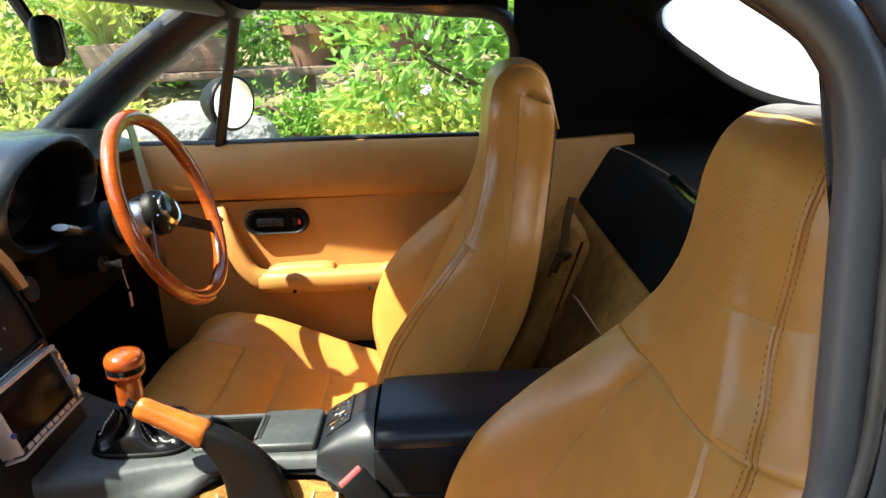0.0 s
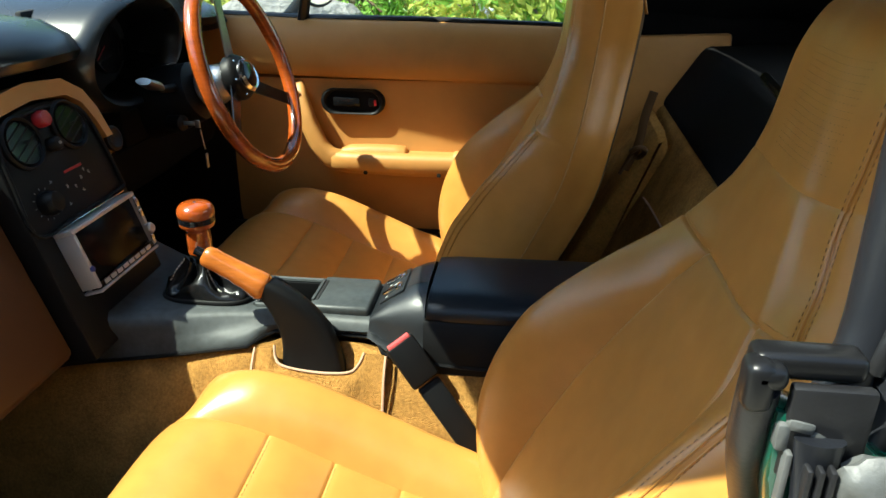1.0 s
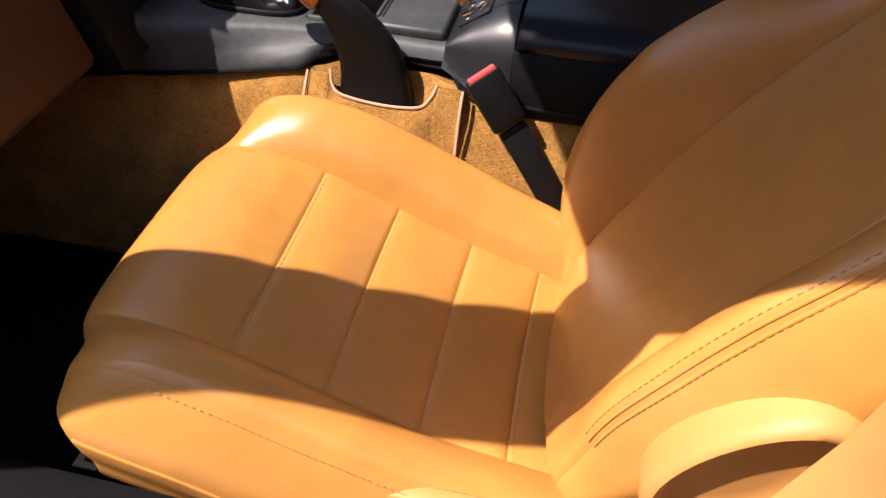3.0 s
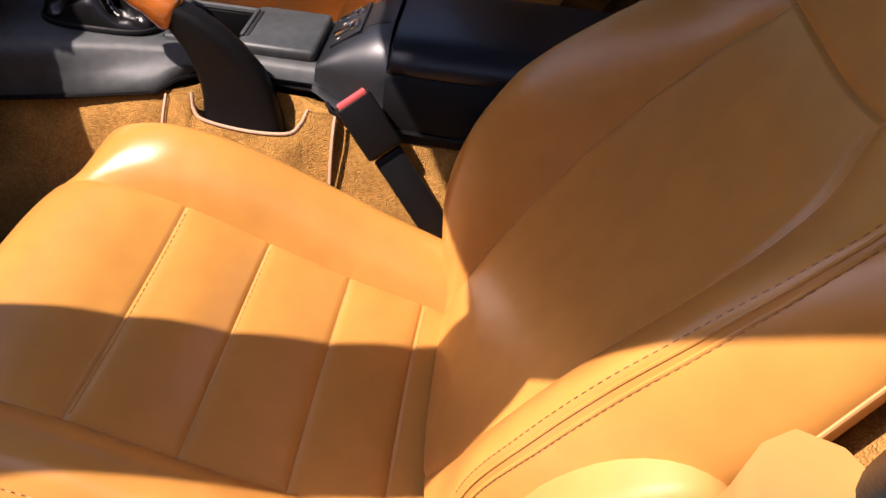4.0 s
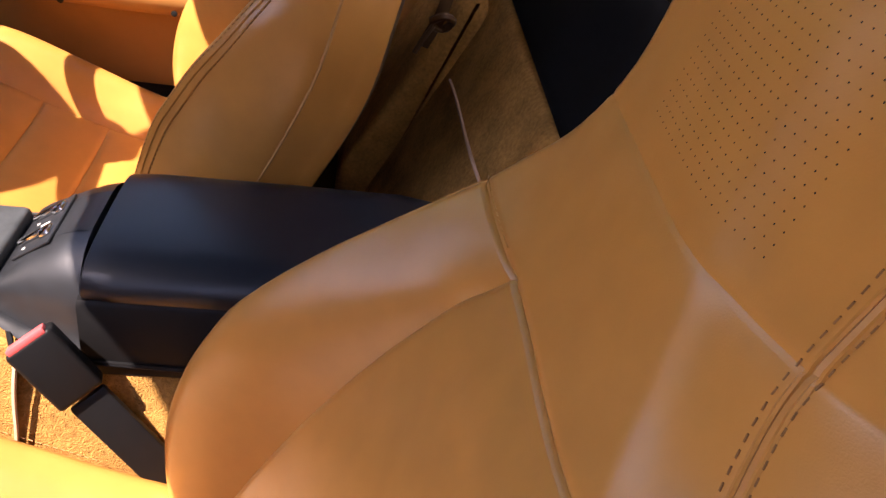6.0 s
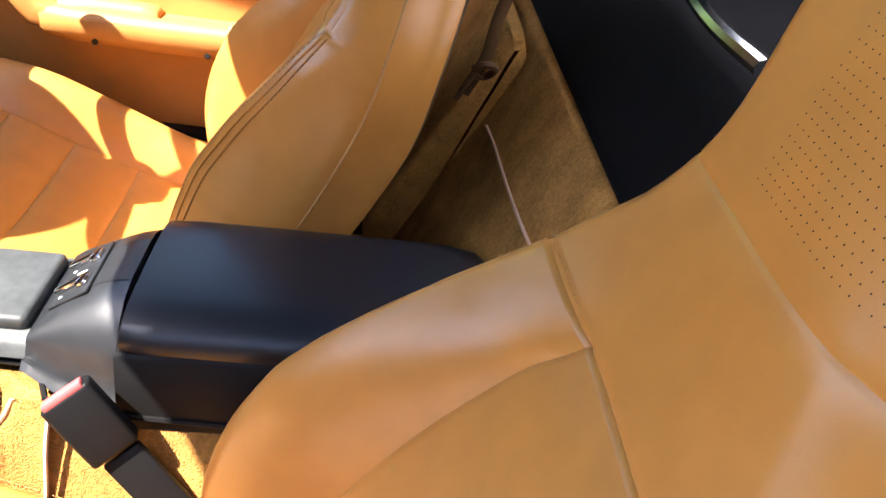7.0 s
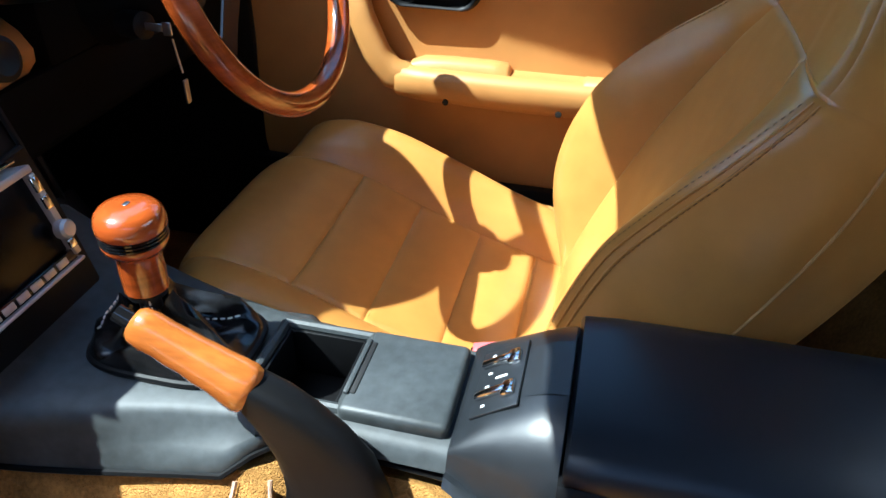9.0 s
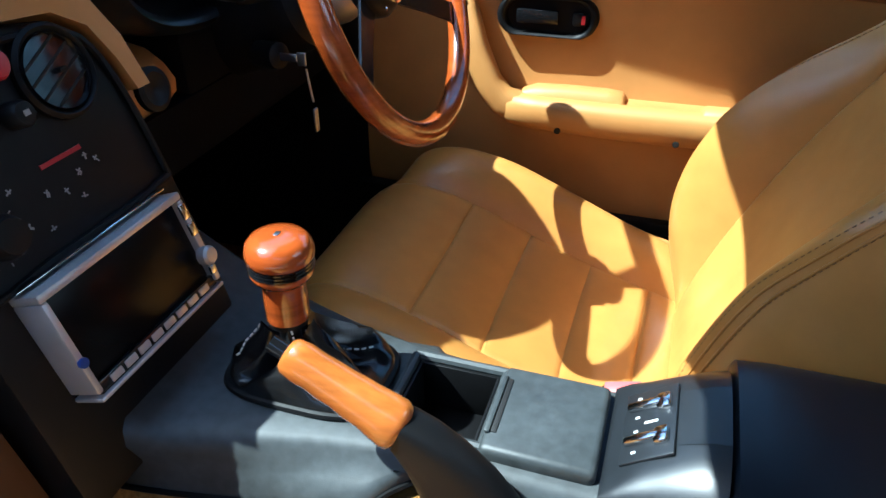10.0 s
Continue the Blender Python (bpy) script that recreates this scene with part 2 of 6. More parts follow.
def loft(rings, closed=True, caps=True, loop=False):
    bm = bmesh.new()
    rows = [[bm.verts.new(tuple(p)) for p in ring] for ring in rings]
    m = len(rows[0])
    pairs = list(zip(rows, rows[1:])) + ([(rows[-1], rows[0])] if loop else [])
    for a, b in pairs:
        for i in range(m if closed else m - 1):
            j = (i + 1) % m
            bm.faces.new((a[i], a[j], b[j], b[i]))
    if caps and closed and not loop:
        bm.faces.new(rows[0][::-1])
        bm.faces.new(rows[-1])
    return bm


def tube(points, r, n=10, caps=True, flat=1.0, up=(0, 0, 1), loop=False):
    """A pipe along points; r is a radius or a list of them; flat squeezes it along its second axis."""
    p = np.array([tuple(q) for q in points], float)
    rr = np.broadcast_to(np.array(r, float), (len(p),))
    rings = []
    for i in range(len(p)):
        if loop:
            t = p[(i + 1) % len(p)] - p[i - 1]
        else:
            t = p[min(i + 1, len(p) - 1)] - p[max(i - 1, 0)]
        t /= np.linalg.norm(t)
        u = np.array(up, float)
        a = np.cross(t, u)
        if np.linalg.norm(a) < 1e-3:
            a = np.cross(t, (0.3, 1, 0.1))
        a /= np.linalg.norm(a)
        b = np.cross(a, t)
        rings.append([p[i] + rr[i] * (math.cos(q) * a + flat * math.sin(q) * b) for q in np.linspace(0, 2 * math.pi, n, endpoint=False)])
    return loft(rings, True, caps, loop)


def box(center, size, bevel=0.003, rot=None, segs=2):
    bm = bmesh.new()
    bmesh.ops.create_cube(bm, size=1.0)
    bmesh.ops.scale(bm, vec=size, verts=bm.verts)
    if bevel:
        bmesh.ops.bevel(bm, geom=bm.edges[:], offset=min(bevel, 0.45 * min(size)), segments=segs, profile=0.5, affect="EDGES")
    if rot is not None:
        bmesh.ops.rotate(bm, cent=(0, 0, 0), matrix=rot, verts=bm.verts)
    bmesh.ops.translate(bm, vec=center, verts=bm.verts)
    return bm


def prism(poly, axis, lo, hi, bevel=0.003, segs=2):
    """A polygon, in the two other axes in order, pushed along an axis from lo to hi."""
    bm = bmesh.new()
    k = "xyz".index(axis)

    def at(q, h):
        q = list(q)
        q.insert(k, h)
        return tuple(q)
    a, b = [bm.verts.new(at(q, lo)) for q in poly], [bm.verts.new(at(q, hi)) for q in poly]
    bm.faces.new(a[::-1])
    bm.faces.new(b)
    for i in range(len(poly)):
        j = (i + 1) % len(poly)
        bm.faces.new((a[i], a[j], b[j], b[i]))
    bmesh.ops.recalc_face_normals(bm, faces=bm.faces)
    if bevel:
        bmesh.ops.bevel(bm, geom=bm.edges[:], offset=bevel, segments=segs, profile=0.5, affect="EDGES")
    return bm


def lathe(profile, m, n=28):
    """Rings of (radius, height) about the z axis of the pose m."""
    rings = [[m @ Vector((r * math.cos(a), r * math.sin(a), h)) for a in np.linspace(0, 2 * math.pi, n, endpoint=False)] for r, h in profile]
    return loft(rings)


def merge(*bms):
    out = bmesh.new()
    for b in bms:
        me = bpy.data.meshes.new("tmp")
        b.to_mesh(me)
        b.free()
        out.from_mesh(me)
        bpy.data.meshes.remove(me)
    return out


def axis_pose(origin, z, x=(0, 1, 0)):
    """A pose with its z axis along z."""
    z = Vector(z).normalized()
    x = (Vector(x) - z * Vector(x).dot(z)).normalized()
    y = z.cross(x)
    m = Matrix((x, y, z)).transposed().to_4x4()
    m.translation = origin
    return m


def moved(bm, m):
    bmesh.ops.transform(bm, matrix=m, verts=bm.verts)
    return bm

# ---- seats ----


def padded(spine, flip, inner, outer, seams_v, seam_a, seam_b, axis, side, puff=0.005, groove=0.0016, across=False, rise=0.0):
    """Rows of a padded upholstery body along a spine in xz: for each row its outline from the inner side over the front to the
    outer side. Returns the grid of points [row][column], the rows' distances, their sum and the columns of one half."""
    path = cat(spine, 400)
    s = np.r_[0, np.cumsum(np.linalg.norm(np.diff(path, axis=0), axis=1))]
    total = s[-1]
    rows = set(np.linspace(0, total, 74).round(5))
    for q in seams_v:
        rows |= {round(q - 0.0034, 5), round(q, 5), round(q + 0.0034, 5)}
    rows = sorted(q for q in rows if 0 <= q <= total)

    def half_line(q, tables, swell, cut_v, on_a):
        ys, yc, hb, yo, wm, th, dish = (smooth1(q / total, tables[k]) for k in ("ys", "yc", "hb", "yo", "wm", "th", "dish"))
        td = smooth1(q / total, tables["td"]) if "td" in tables else th      # depth of the rounded side
        half = []
        for f in (0, 0.18, 0.36, 0.54, 0.7, 0.84, 0.93, 1.0 - 0.005 / ys, 1.0):
            h = -dish * (1 - f * f) + swell * (1 - f ** 6) - (cut_v if on_a else 0) + 0.18 * hb * f ** 3
            if f == 1.0:
                h -= groove * on_a
            if across:
                h -= cut_v * (1 - on_a)
            half.append((ys * f, h))
        ctrl = [(ys, 0.18 * hb), (ys + 0.40 * (yc - ys), 0.66 * hb), (yc, hb), (yo, hb * 0.90 - 0.004), (wm, -0.24 * td - 0.005), (wm - 0.006, -0.72 * td), (wm * 0.86, -td), (0, -th)]
        for i, m in zip(range(len(ctrl) - 1), (4, 5, 6, 6, 5, 4, 3)):
            c = np.array([ctrl[max(i - 1, 0)], ctrl[i], ctrl[i + 1], ctrl[min(i + 2, len(ctrl) - 1)]])
            if i == 0:
                c[0] = 2 * c[1] - c[2]
            if i == len(ctrl) - 2:
                c[3] = 2 * c[2] - c[1]
            for j in range(1, m + 1):
                w = j / m
                p0, p1, p2, p3 = c
                pt = 0.5 * (2 * p1 + (p2 - p0) * w + (2 * p0 - 5 * p1 + 4 * p2 - p3) * w * w + (3 * p1 - p0 - 3 * p2 + p3) * w ** 3)
                h = pt[1]
                if i == 2 and j == m and seam_b(q, total):
                    h -= groove * 0.8
                if across and i < 4:
                    h -= cut_v
                half.append((pt[0], h))
        return half

    grid = []
    for q in rows:
        x, z = np.interp(q, s, path[:, 0]), np.interp(q, s, path[:, 1])
        x2, z2 = np.interp(min(q + 0.004, total), s, path[:, 0]), np.interp(min(q + 0.004, total), s, path[:, 1])
        x1, z1 = np.interp(max(q - 0.004, 0), s, path[:, 0]), np.interp(max(q - 0.004, 0), s, path[:, 1])
        t = np.array((x2 - x1, z2 - z1))
        t /= np.linalg.norm(t)
        nx, nz = flip * -t[1], flip * t[0]
        edge = min((abs(q - w) for w in seams_v), default=1)
        k = [w for w in (0, *seams_v, total)]
        lo = max([w for w in k if w <= q + 1e-6])
        hi = min([w for w in k if w > q + 1e-6], default=total)
        swell = puff * math.sin(math.pi * min(max((q - lo) / max(hi - lo, 1e-6), 0), 1)) if hi - lo < 0.2 else puff * min(1, min(q - lo, hi - q) / 0.04)
        swell *= 1.0 if seam_a(q, total) else 0.0
        weak = 0.35 if across and abs(q - seams_v[-1]) < 0.01 else 1.0
        cut_v = weak * groove * max(0, 1 - edge / 0.0034)
        on_a = 1.0 if seam_a(q, total) else 0.0
        line = [(-a, b) for a, b in half_line(q, inner, swell, cut_v, on_a)[:0:-1]] + half_line(q, outer, swell, cut_v, on_a)
        cy = smooth1(q / total, axis)
        grid.append([(x + b * nx + rise * (t[0] * max(a, 0) ** 2), cy + side * a, z + b * nz + rise * (t[1] * max(a, 0) ** 2)) for a, b in line])
    return grid, rows, total, (len(grid[0]) + 1) // 2


def patch(grid, r0, r1, c0, c1, cap0=False, cap1=False):
    bm = bmesh.new()
    v = [[bm.verts.new(grid[r][c]) for c in range(c0, c1 + 1)] for r in range(r0, r1 + 1)]
    for a, b in zip(v, v[1:]):
        for i in range(len(a) - 1):
            bm.faces.new((a[i], a[i + 1], b[i + 1], b[i]))
    bmesh.ops.remove_doubles(bm, verts=bm.verts, dist=1e-5)
    return bm


def row_near(rows, q):
    return min(range(len(rows)), key=lambda i: abs(rows[i] - q))


def stitches(points, off, length=0.004, gap=0.003, r=0.0005):
    """A row of small raised stitches along points, shifted by off."""
    p = np.array(points, float) + np.array(off)
    s = np.r_[0, np.cumsum(np.linalg.norm(np.diff(p, axis=0), axis=1))]
    out = bmesh.new()
    q = 0.004
    while q + length < s[-1]:
        a = np.array([np.interp(q, s, p[:, c]) for c in range(3)])
        b = np.array([np.interp(q + length, s, p[:, c]) for c in range(3)])
        t = (b - a) / np.linalg.norm(b - a)
        u = np.cross(t, (0.2, 0.3, 1))
        u /= np.linalg.norm(u)
        w = np.cross(t, u)
        ring = [[out.verts.new(tuple(e + r * (math.cos(k) * u + math.sin(k) * w))) for k in (0, 1.57, 3.14, 4.71)] for e in (a, b)]
        for i in range(4):
            j = (i + 1) % 4
            out.faces.new((ring[0][i], ring[0][j], ring[1][j], ring[1][i]))
        out.faces.new(ring[0][::-1])
        out.faces.new(ring[1])
        q += length + gap
    return out


def car_seat(cy, bend, dx, dz, side, label, name, lean, worn):
    """A high-backed leather bucket seat; side is +1 where its outer edge is towards +y. bend: how far the backrest's axis stands
    inwards of the cushion's; lean: how much more upright the backrest is, in metres a metre; worn: whether the outer bolsters are
    flattened by getting in and out."""
    seat = thing(name, (0.0 + dx, cy, 0.20), label, "car seat", "front seats")
    cush = [(0.245, 0.322), (0.20, 0.329), (0.157, 0.339), (0.075, 0.360), (-0.01, 0.392), (-0.09, 0.427), (-0.165, 0.450), (-0.215, 0.452), (-0.244, 0.428), (-0.254, 0.38), (-0.247, 0.28)]
    cush = [(x + dx, z + dz) for x, z in cush]
    path = cat(cush, 400)
    s = np.r_[0, np.cumsum(np.linalg.norm(np.diff(path, axis=0), axis=1))]

    def u(x):
        """The share of the cushion's spine behind a place along the car."""
        return float(s[np.argmin(abs(path[:330, 0] - (x + dx)))] / s[-1])
    sv = [u(x) * float(s[-1]) for x in (0.158, 0.075, -0.014, -0.098)]
    both = {"ys": [(0, 0.118), (0.3, 0.126), (0.8, 0.128), (1, 0.128)], "th": [(0, 0.09), (0.4, 0.13), (0.7, 0.13), (1, 0.10)],
            "dish": [(0, 0.006), (0.3, 0.008), (0.7, 0.002), (1, 0.0)]}
    inner = both | {"yc": [(0, 0.165), (0.4, 0.180), (0.8, 0.180), (1, 0.172)], "yo": [(0, 0.190), (0.5, 0.203), (0.8, 0.200), (1, 0.19)],
                    "hb": [(0, 0.020), (u(0.188), 0.044), (u(0.088), 0.058), (u(-0.012), 0.062), (u(-0.10), 0.056), (u(-0.154), 0.043), (u(-0.19), 0.022), (u(-0.215), -0.006), (0.84, -0.036), (1, -0.038)],
                    "wm": [(0, 0.215), (0.5, 0.226), (0.72, 0.222), (0.8, 0.214), (1, 0.205)]}
    outer = both | {"yc": [(0, 0.150), (0.4, 0.162), (0.8, 0.160), (1, 0.155)], "yo": [(0, 0.180), (0.5, 0.190), (0.8, 0.184), (1, 0.18)],
                    "hb": [(0, 0.004), (u(0.188), 0.014), (u(0.088), 0.026), (u(-0.012), 0.032), (u(-0.10), 0.030), (u(-0.154), 0.024), (u(-0.19), 0.010), (u(-0.215), -0.008), (0.84, -0.034), (1, -0.038)],
                    "wm": [(0, 0.212), (0.5, 0.226), (0.72, 0.220), (0.8, 0.208), (1, 0.20)]}
    if not worn:
        outer, inner = inner, inner | {"hb": [(k, 0.45 * h if h > 0 else h) for k, h in inner["hb"]]}
    grid, rows, total, nh = padded(cush, -1, inner, outer, sv, lambda q, t: True, lambda q, t: q < 0.72 * t, ((0, cy), (0.5, cy), (1, cy)), side)
    last, c = len(grid) - 1, nh - 1
    a, b = 8, 23
    cuts = [0] + [row_near(rows, q) for q in sorted(sv)] + [last]
    for r0, r1 in zip(cuts, cuts[1:]):
        part("seat_panel", patch(grid, r0, r1, c - a, c + a), LEATHER, seat)
    part("seat_bolster", patch(grid, 0, last, c + a, c + b), LEATHER, seat)
    part("seat_bolster", patch(grid, 0, last, c - b, c - a), LEATHER, seat)
    part("seat_skirt", patch(grid, 0, last, c + b, 2 * nh - 2), LEATHER, seat)
    part("seat_skirt", patch(grid, 0, last, 0, c - b), LEATHER, seat)
    stop = row_near(rows, 0.70 * total)
    for sg in (1, -1):
        edge = [grid[r][c + sg * b] for r in range(4, stop)]
        part("stitching", merge(stitches(edge, (0, 0.007 * sg * side, -0.0025)), stitches(edge, (0, -0.008 * sg * side, 0.0025))), THREAD, seat, "pale tan stitching")
        hem = [grid[r][c + sg * (b + 7)] for r in range(4, stop)]
        part("piping", tube(hem, 0.0016, 6), LEATHER, seat, "thin welt along the side of the cushion")
    for r in cuts[1:-1]:
        seam = [grid[r - 1][j] for j in range(c - a + 1, c + a)]
        part("stitching", stitches(seam, (0, 0, 0.0006), 0.004, 0.003, 0.0004), THREAD, seat, "fine tan stitching")

    back = [(0.182, 0.335), (0.20, 0.368), (0.242, 0.44), (0.293, 0.527), (0.345, 0.615), (0.390, 0.695), (0.421, 0.765), (0.441, 0.83), (0.455, 0.89), (0.466, 0.942), (0.482, 0.978), (0.510, 0.997), (0.540, 0.999), (0.564, 0.985), (0.575, 0.955), (0.578, 0.90)]
    back = [(x + dx - lean * (z - 0.45), z + dz) for x, z in back]
    path = cat(back, 400)
    s = np.r_[0, np.cumsum(np.linalg.norm(np.diff(path, axis=0), axis=1))]
    total = s[-1]
    k_top = int(np.argmax(path[:, 1])) + 1

    def v(z):
        """The share of the backrest's spine below a height."""
        return float(np.interp(z + dz, path[:k_top, 1], s[:k_top]) / total)
    top, neck = v(0.733) * total, v(0.836) * total
    both = {"ys": [(0, 0.100), (v(0.37), 0.108), (v(0.42), 0.113), (v(0.5), 0.117), (v(0.58), 0.119), (v(0.66), 0.112), (v(0.69), 0.105), (v(0.72), 0.088), (v(0.76), 0.068), (v(0.80), 0.05), (1, 0.03)],
            "th": [(0, 0.065), (v(0.5), 0.105), (v(0.66), 0.115), (v(0.76), 0.105), (v(0.89), 0.108), (v(0.965), 0.10), (0.89, 0.08), (0.945, 0.04), (1, 0.02)],
            "dish": [(0, 0.0), (v(0.5), 0.008), (v(0.66), 0.006), (v(0.76), 0.0), (1, 0.0)]}
    inner = both | {"yc": [(0, 0.15), (v(0.42), 0.162), (v(0.5), 0.170), (v(0.62), 0.172), (v(0.72), 0.160), (v(0.76), 0.145), (v(0.80), 0.112), (v(0.85), 0.092), (v(0.94), 0.090), (1, 0.06)],
                    "hb": [(0, 0.0), (v(0.37), 0.034), (v(0.42), 0.070), (v(0.48), 0.090), (v(0.54), 0.093), (v(0.575), 0.086), (v(0.62), 0.069), (v(0.66), 0.049), (v(0.70), 0.027), (v(0.74), 0.009), (v(0.80), 0.0), (v(0.92), -0.003), (1, -0.006)],
                    "yo": [(0, 0.17), (v(0.42), 0.186), (v(0.56), 0.194), (v(0.66), 0.194), (v(0.72), 0.186), (v(0.76), 0.168), (v(0.80), 0.136), (v(0.85), 0.112), (v(0.94), 0.110), (v(0.975), 0.10), (1, 0.075)],
                    "wm": [(0, 0.19), (v(0.42), 0.206), (v(0.56), 0.216), (v(0.66), 0.214), (v(0.72), 0.204), (v(0.76), 0.186), (v(0.80), 0.154), (v(0.85), 0.130), (v(0.94), 0.127), (v(0.975), 0.119), (1, 0.118)]}
    outer = both | {"yc": [(0, 0.15), (v(0.42), 0.160), (v(0.5), 0.166), (v(0.62), 0.162), (v(0.72), 0.136), (v(0.76), 0.105), (v(0.80), 0.088), (v(0.85), 0.082), (v(0.94), 0.082), (1, 0.06)],
                    "hb": [(0, 0.0), (v(0.37), 0.014), (v(0.42), 0.036), (v(0.48), 0.047), (v(0.54), 0.049), (v(0.60), 0.042), (v(0.66), 0.027), (v(0.70), 0.012), (v(0.74), -0.003), (v(0.78), -0.012), (v(0.85), -0.010), (v(0.92), -0.006), (1, -0.006)],
                    "yo": [(0, 0.164), (v(0.42), 0.176), (v(0.50), 0.184), (v(0.60), 0.180), (v(0.66), 0.170), (v(0.72), 0.150), (v(0.756), 0.122), (v(0.80), 0.102), (v(0.83), 0.096), (v(0.88), 0.099), (v(0.94), 0.100), (v(0.975), 0.094), (1, 0.075)],
                    "wm": [(0, 0.185), (v(0.42), 0.208), (v(0.50), 0.222), (v(0.60), 0.222), (v(0.66), 0.214), (v(0.72), 0.198), (v(0.76), 0.178), (v(0.80), 0.148), (v(0.85), 0.132), (v(0.94), 0.128), (v(0.975), 0.119), (1, 0.118)]}
    if worn:
        outer |= {"td": [(0, 0.05), (v(0.42), 0.064), (v(0.5), 0.070), (v(0.60), 0.062), (v(0.66), 0.058), (v(0.76), 0.080), (v(0.85), 0.108), (v(0.965), 0.10), (0.89, 0.08), (0.945, 0.04), (1, 0.02)],
                  "wm": [(0, 0.182), (v(0.42), 0.203), (v(0.50), 0.214), (v(0.58), 0.212), (v(0.62), 0.205), (v(0.66), 0.197), (v(0.70), 0.188), (v(0.76), 0.168), (v(0.80), 0.144), (v(0.85), 0.132), (v(0.94), 0.128), (v(0.975), 0.119), (1, 0.118)]}
    else:
        outer |= {"hb": inner["hb"], "yc": inner["yc"]}
        inner |= {"hb": [(0, 0.0), (v(0.37), 0.024), (v(0.42), 0.045), (v(0.48), 0.056), (v(0.54), 0.060), (v(0.575), 0.056), (v(0.62), 0.049), (v(0.66), 0.038), (v(0.70), 0.026), (v(0.74), 0.010), (v(0.80), 0.0), (v(0.92), -0.003), (1, -0.006)],
                  "yc": [(0, 0.14), (v(0.42), 0.148), (v(0.56), 0.153), (v(0.62), 0.163), (v(0.66), 0.165), (v(0.72), 0.158), (v(0.76), 0.145), (v(0.80), 0.112), (v(0.85), 0.092), (v(0.94), 0.090), (1, 0.06)],
                  "yo": [(0, 0.158), (v(0.42), 0.166), (v(0.56), 0.172), (v(0.62), 0.187), (v(0.66), 0.191), (v(0.72), 0.186), (v(0.76), 0.168), (v(0.80), 0.136), (v(0.85), 0.112), (v(0.94), 0.110), (v(0.975), 0.10), (1, 0.08)]}
    ay = cy - side * bend
    axis = [(0, ay + side * 0.012), (v(0.5), ay + side * 0.004), (v(0.72), ay - side * 0.002), (v(0.83), ay - side * 0.013), (1, ay - side * 0.015)]
    grid, rows, total, nh = padded(back, 1, inner, outer, [top, neck], lambda q, t: q <= top + 0.001, lambda q, t: True, axis, side, puff=0.006, groove=0.0022, across=True, rise=1.3 if worn else 0.0)
    last, c, t0, t1 = len(grid) - 1, nh - 1, row_near(rows, top), row_near(rows, neck)
    part("backrest_insert", patch(grid, 0, t0, c - a, c + a), LEATHER, seat)
    part("backrest_bolster", patch(grid, 0, t0, c + a, c + b), LEATHER, seat)
    part("backrest_bolster", patch(grid, 0, t0, c - b, c - a), LEATHER, seat)
    part("neck_panel", patch(grid, t0, t1, c - b, c + b), LEATHER, seat)
    part("headrest", patch(grid, t1, last, c - b, c + b), LEATHER, seat, "integral leather headrest with fine perforations")
    k2 = b + 14
    for lo, hi in ((c + b, c + k2), (c - k2, c - b)):
        part("backrest_side", patch(grid, 0, last, lo, hi), LEATHER, seat)
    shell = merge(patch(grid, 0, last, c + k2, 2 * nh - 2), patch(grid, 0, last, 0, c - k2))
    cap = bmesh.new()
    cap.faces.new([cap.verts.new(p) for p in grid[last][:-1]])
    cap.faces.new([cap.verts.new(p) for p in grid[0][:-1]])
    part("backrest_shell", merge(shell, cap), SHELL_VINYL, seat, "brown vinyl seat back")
    for sg in (1, -1):
        edge = [grid[r][c + sg * b] for r in range(6, last - 3 if sg > 0 else t0)]
        rim_in = [grid[r][c + sg * (b - 2)] for r in range(6, 6 + len(edge))]
        rim_out = [tuple(Vector(grid[r][c + sg * b]).lerp(Vector(grid[r][c + sg * (b + 1)]), 0.42)) for r in range(6, 6 + len(edge))]
        if sg < 0 and worn:
            rim_in, rim_out = rim_in[:12], rim_out[:12]
        part("stitching", merge(stitches(rim_in, (-0.0003, 0, 0.0002), 0.0034, 0.0032, 0.00045), stitches(rim_out, (-0.0002, 0.0003 * sg * side, 0.0002), 0.0034, 0.0032, 0.00045)), BROWN_THREAD, seat, "brown stitching")
        for near, f in ((b - 1, 0.25), (b + 1, 0.78)):
            part("seam_welt", tube([tuple(Vector(grid[r][c + sg * near]).lerp(Vector(grid[r][c + sg * b]), f)) for r in range(6, 6 + len(edge))], 0.0013, 6), LEATHER, seat, "raised fold beside the seam")
        rear = [grid[r][c + sg * (b + 8)] for r in range(6, last - 8)]
        part("piping", tube(rear, 0.0016, 6), THREAD, seat, "thin pale piping")
        tie = [grid[t0 + 1][c + sg * j] for j in range(a + 2, b)]
        part("stitching", stitches(tie, (-0.001, 0, 0.004), 0.004, 0.003, 0.0005), THREAD, seat, "tan stitching")
    # small perforations on the headrest
    dots = bmesh.new()
    front = np.array(grid)[:, c - 18:c + 19]
    zs = front[:, 18, 2]
    for zz in np.arange(0.855, 0.945, 0.0055) + dz:
        r = int(np.searchsorted(zs, zz)) - 1
        f = (zz - zs[r]) / (zs[r + 1] - zs[r])
        line = front[r] * (1 - f) + front[r + 1] * f
        order = np.argsort(line[:, 1])
        mid = ay - side * 0.015
        for k in np.arange(-0.055, 0.0555, 0.0055):
            px = np.interp(mid + k, line[order, 1], line[order, 0])
            pz = np.interp(mid + k, line[order, 1], line[order, 2])
            dots.faces.new([dots.verts.new((px - 0.0005 + 0.0002 * math.sin(w), mid + k + 0.00045 * math.cos(w), pz + 0.0001 + 0.00045 * math.sin(w))) for w in (0, 1.05, 2.1, 3.14, 4.19, 5.24)])
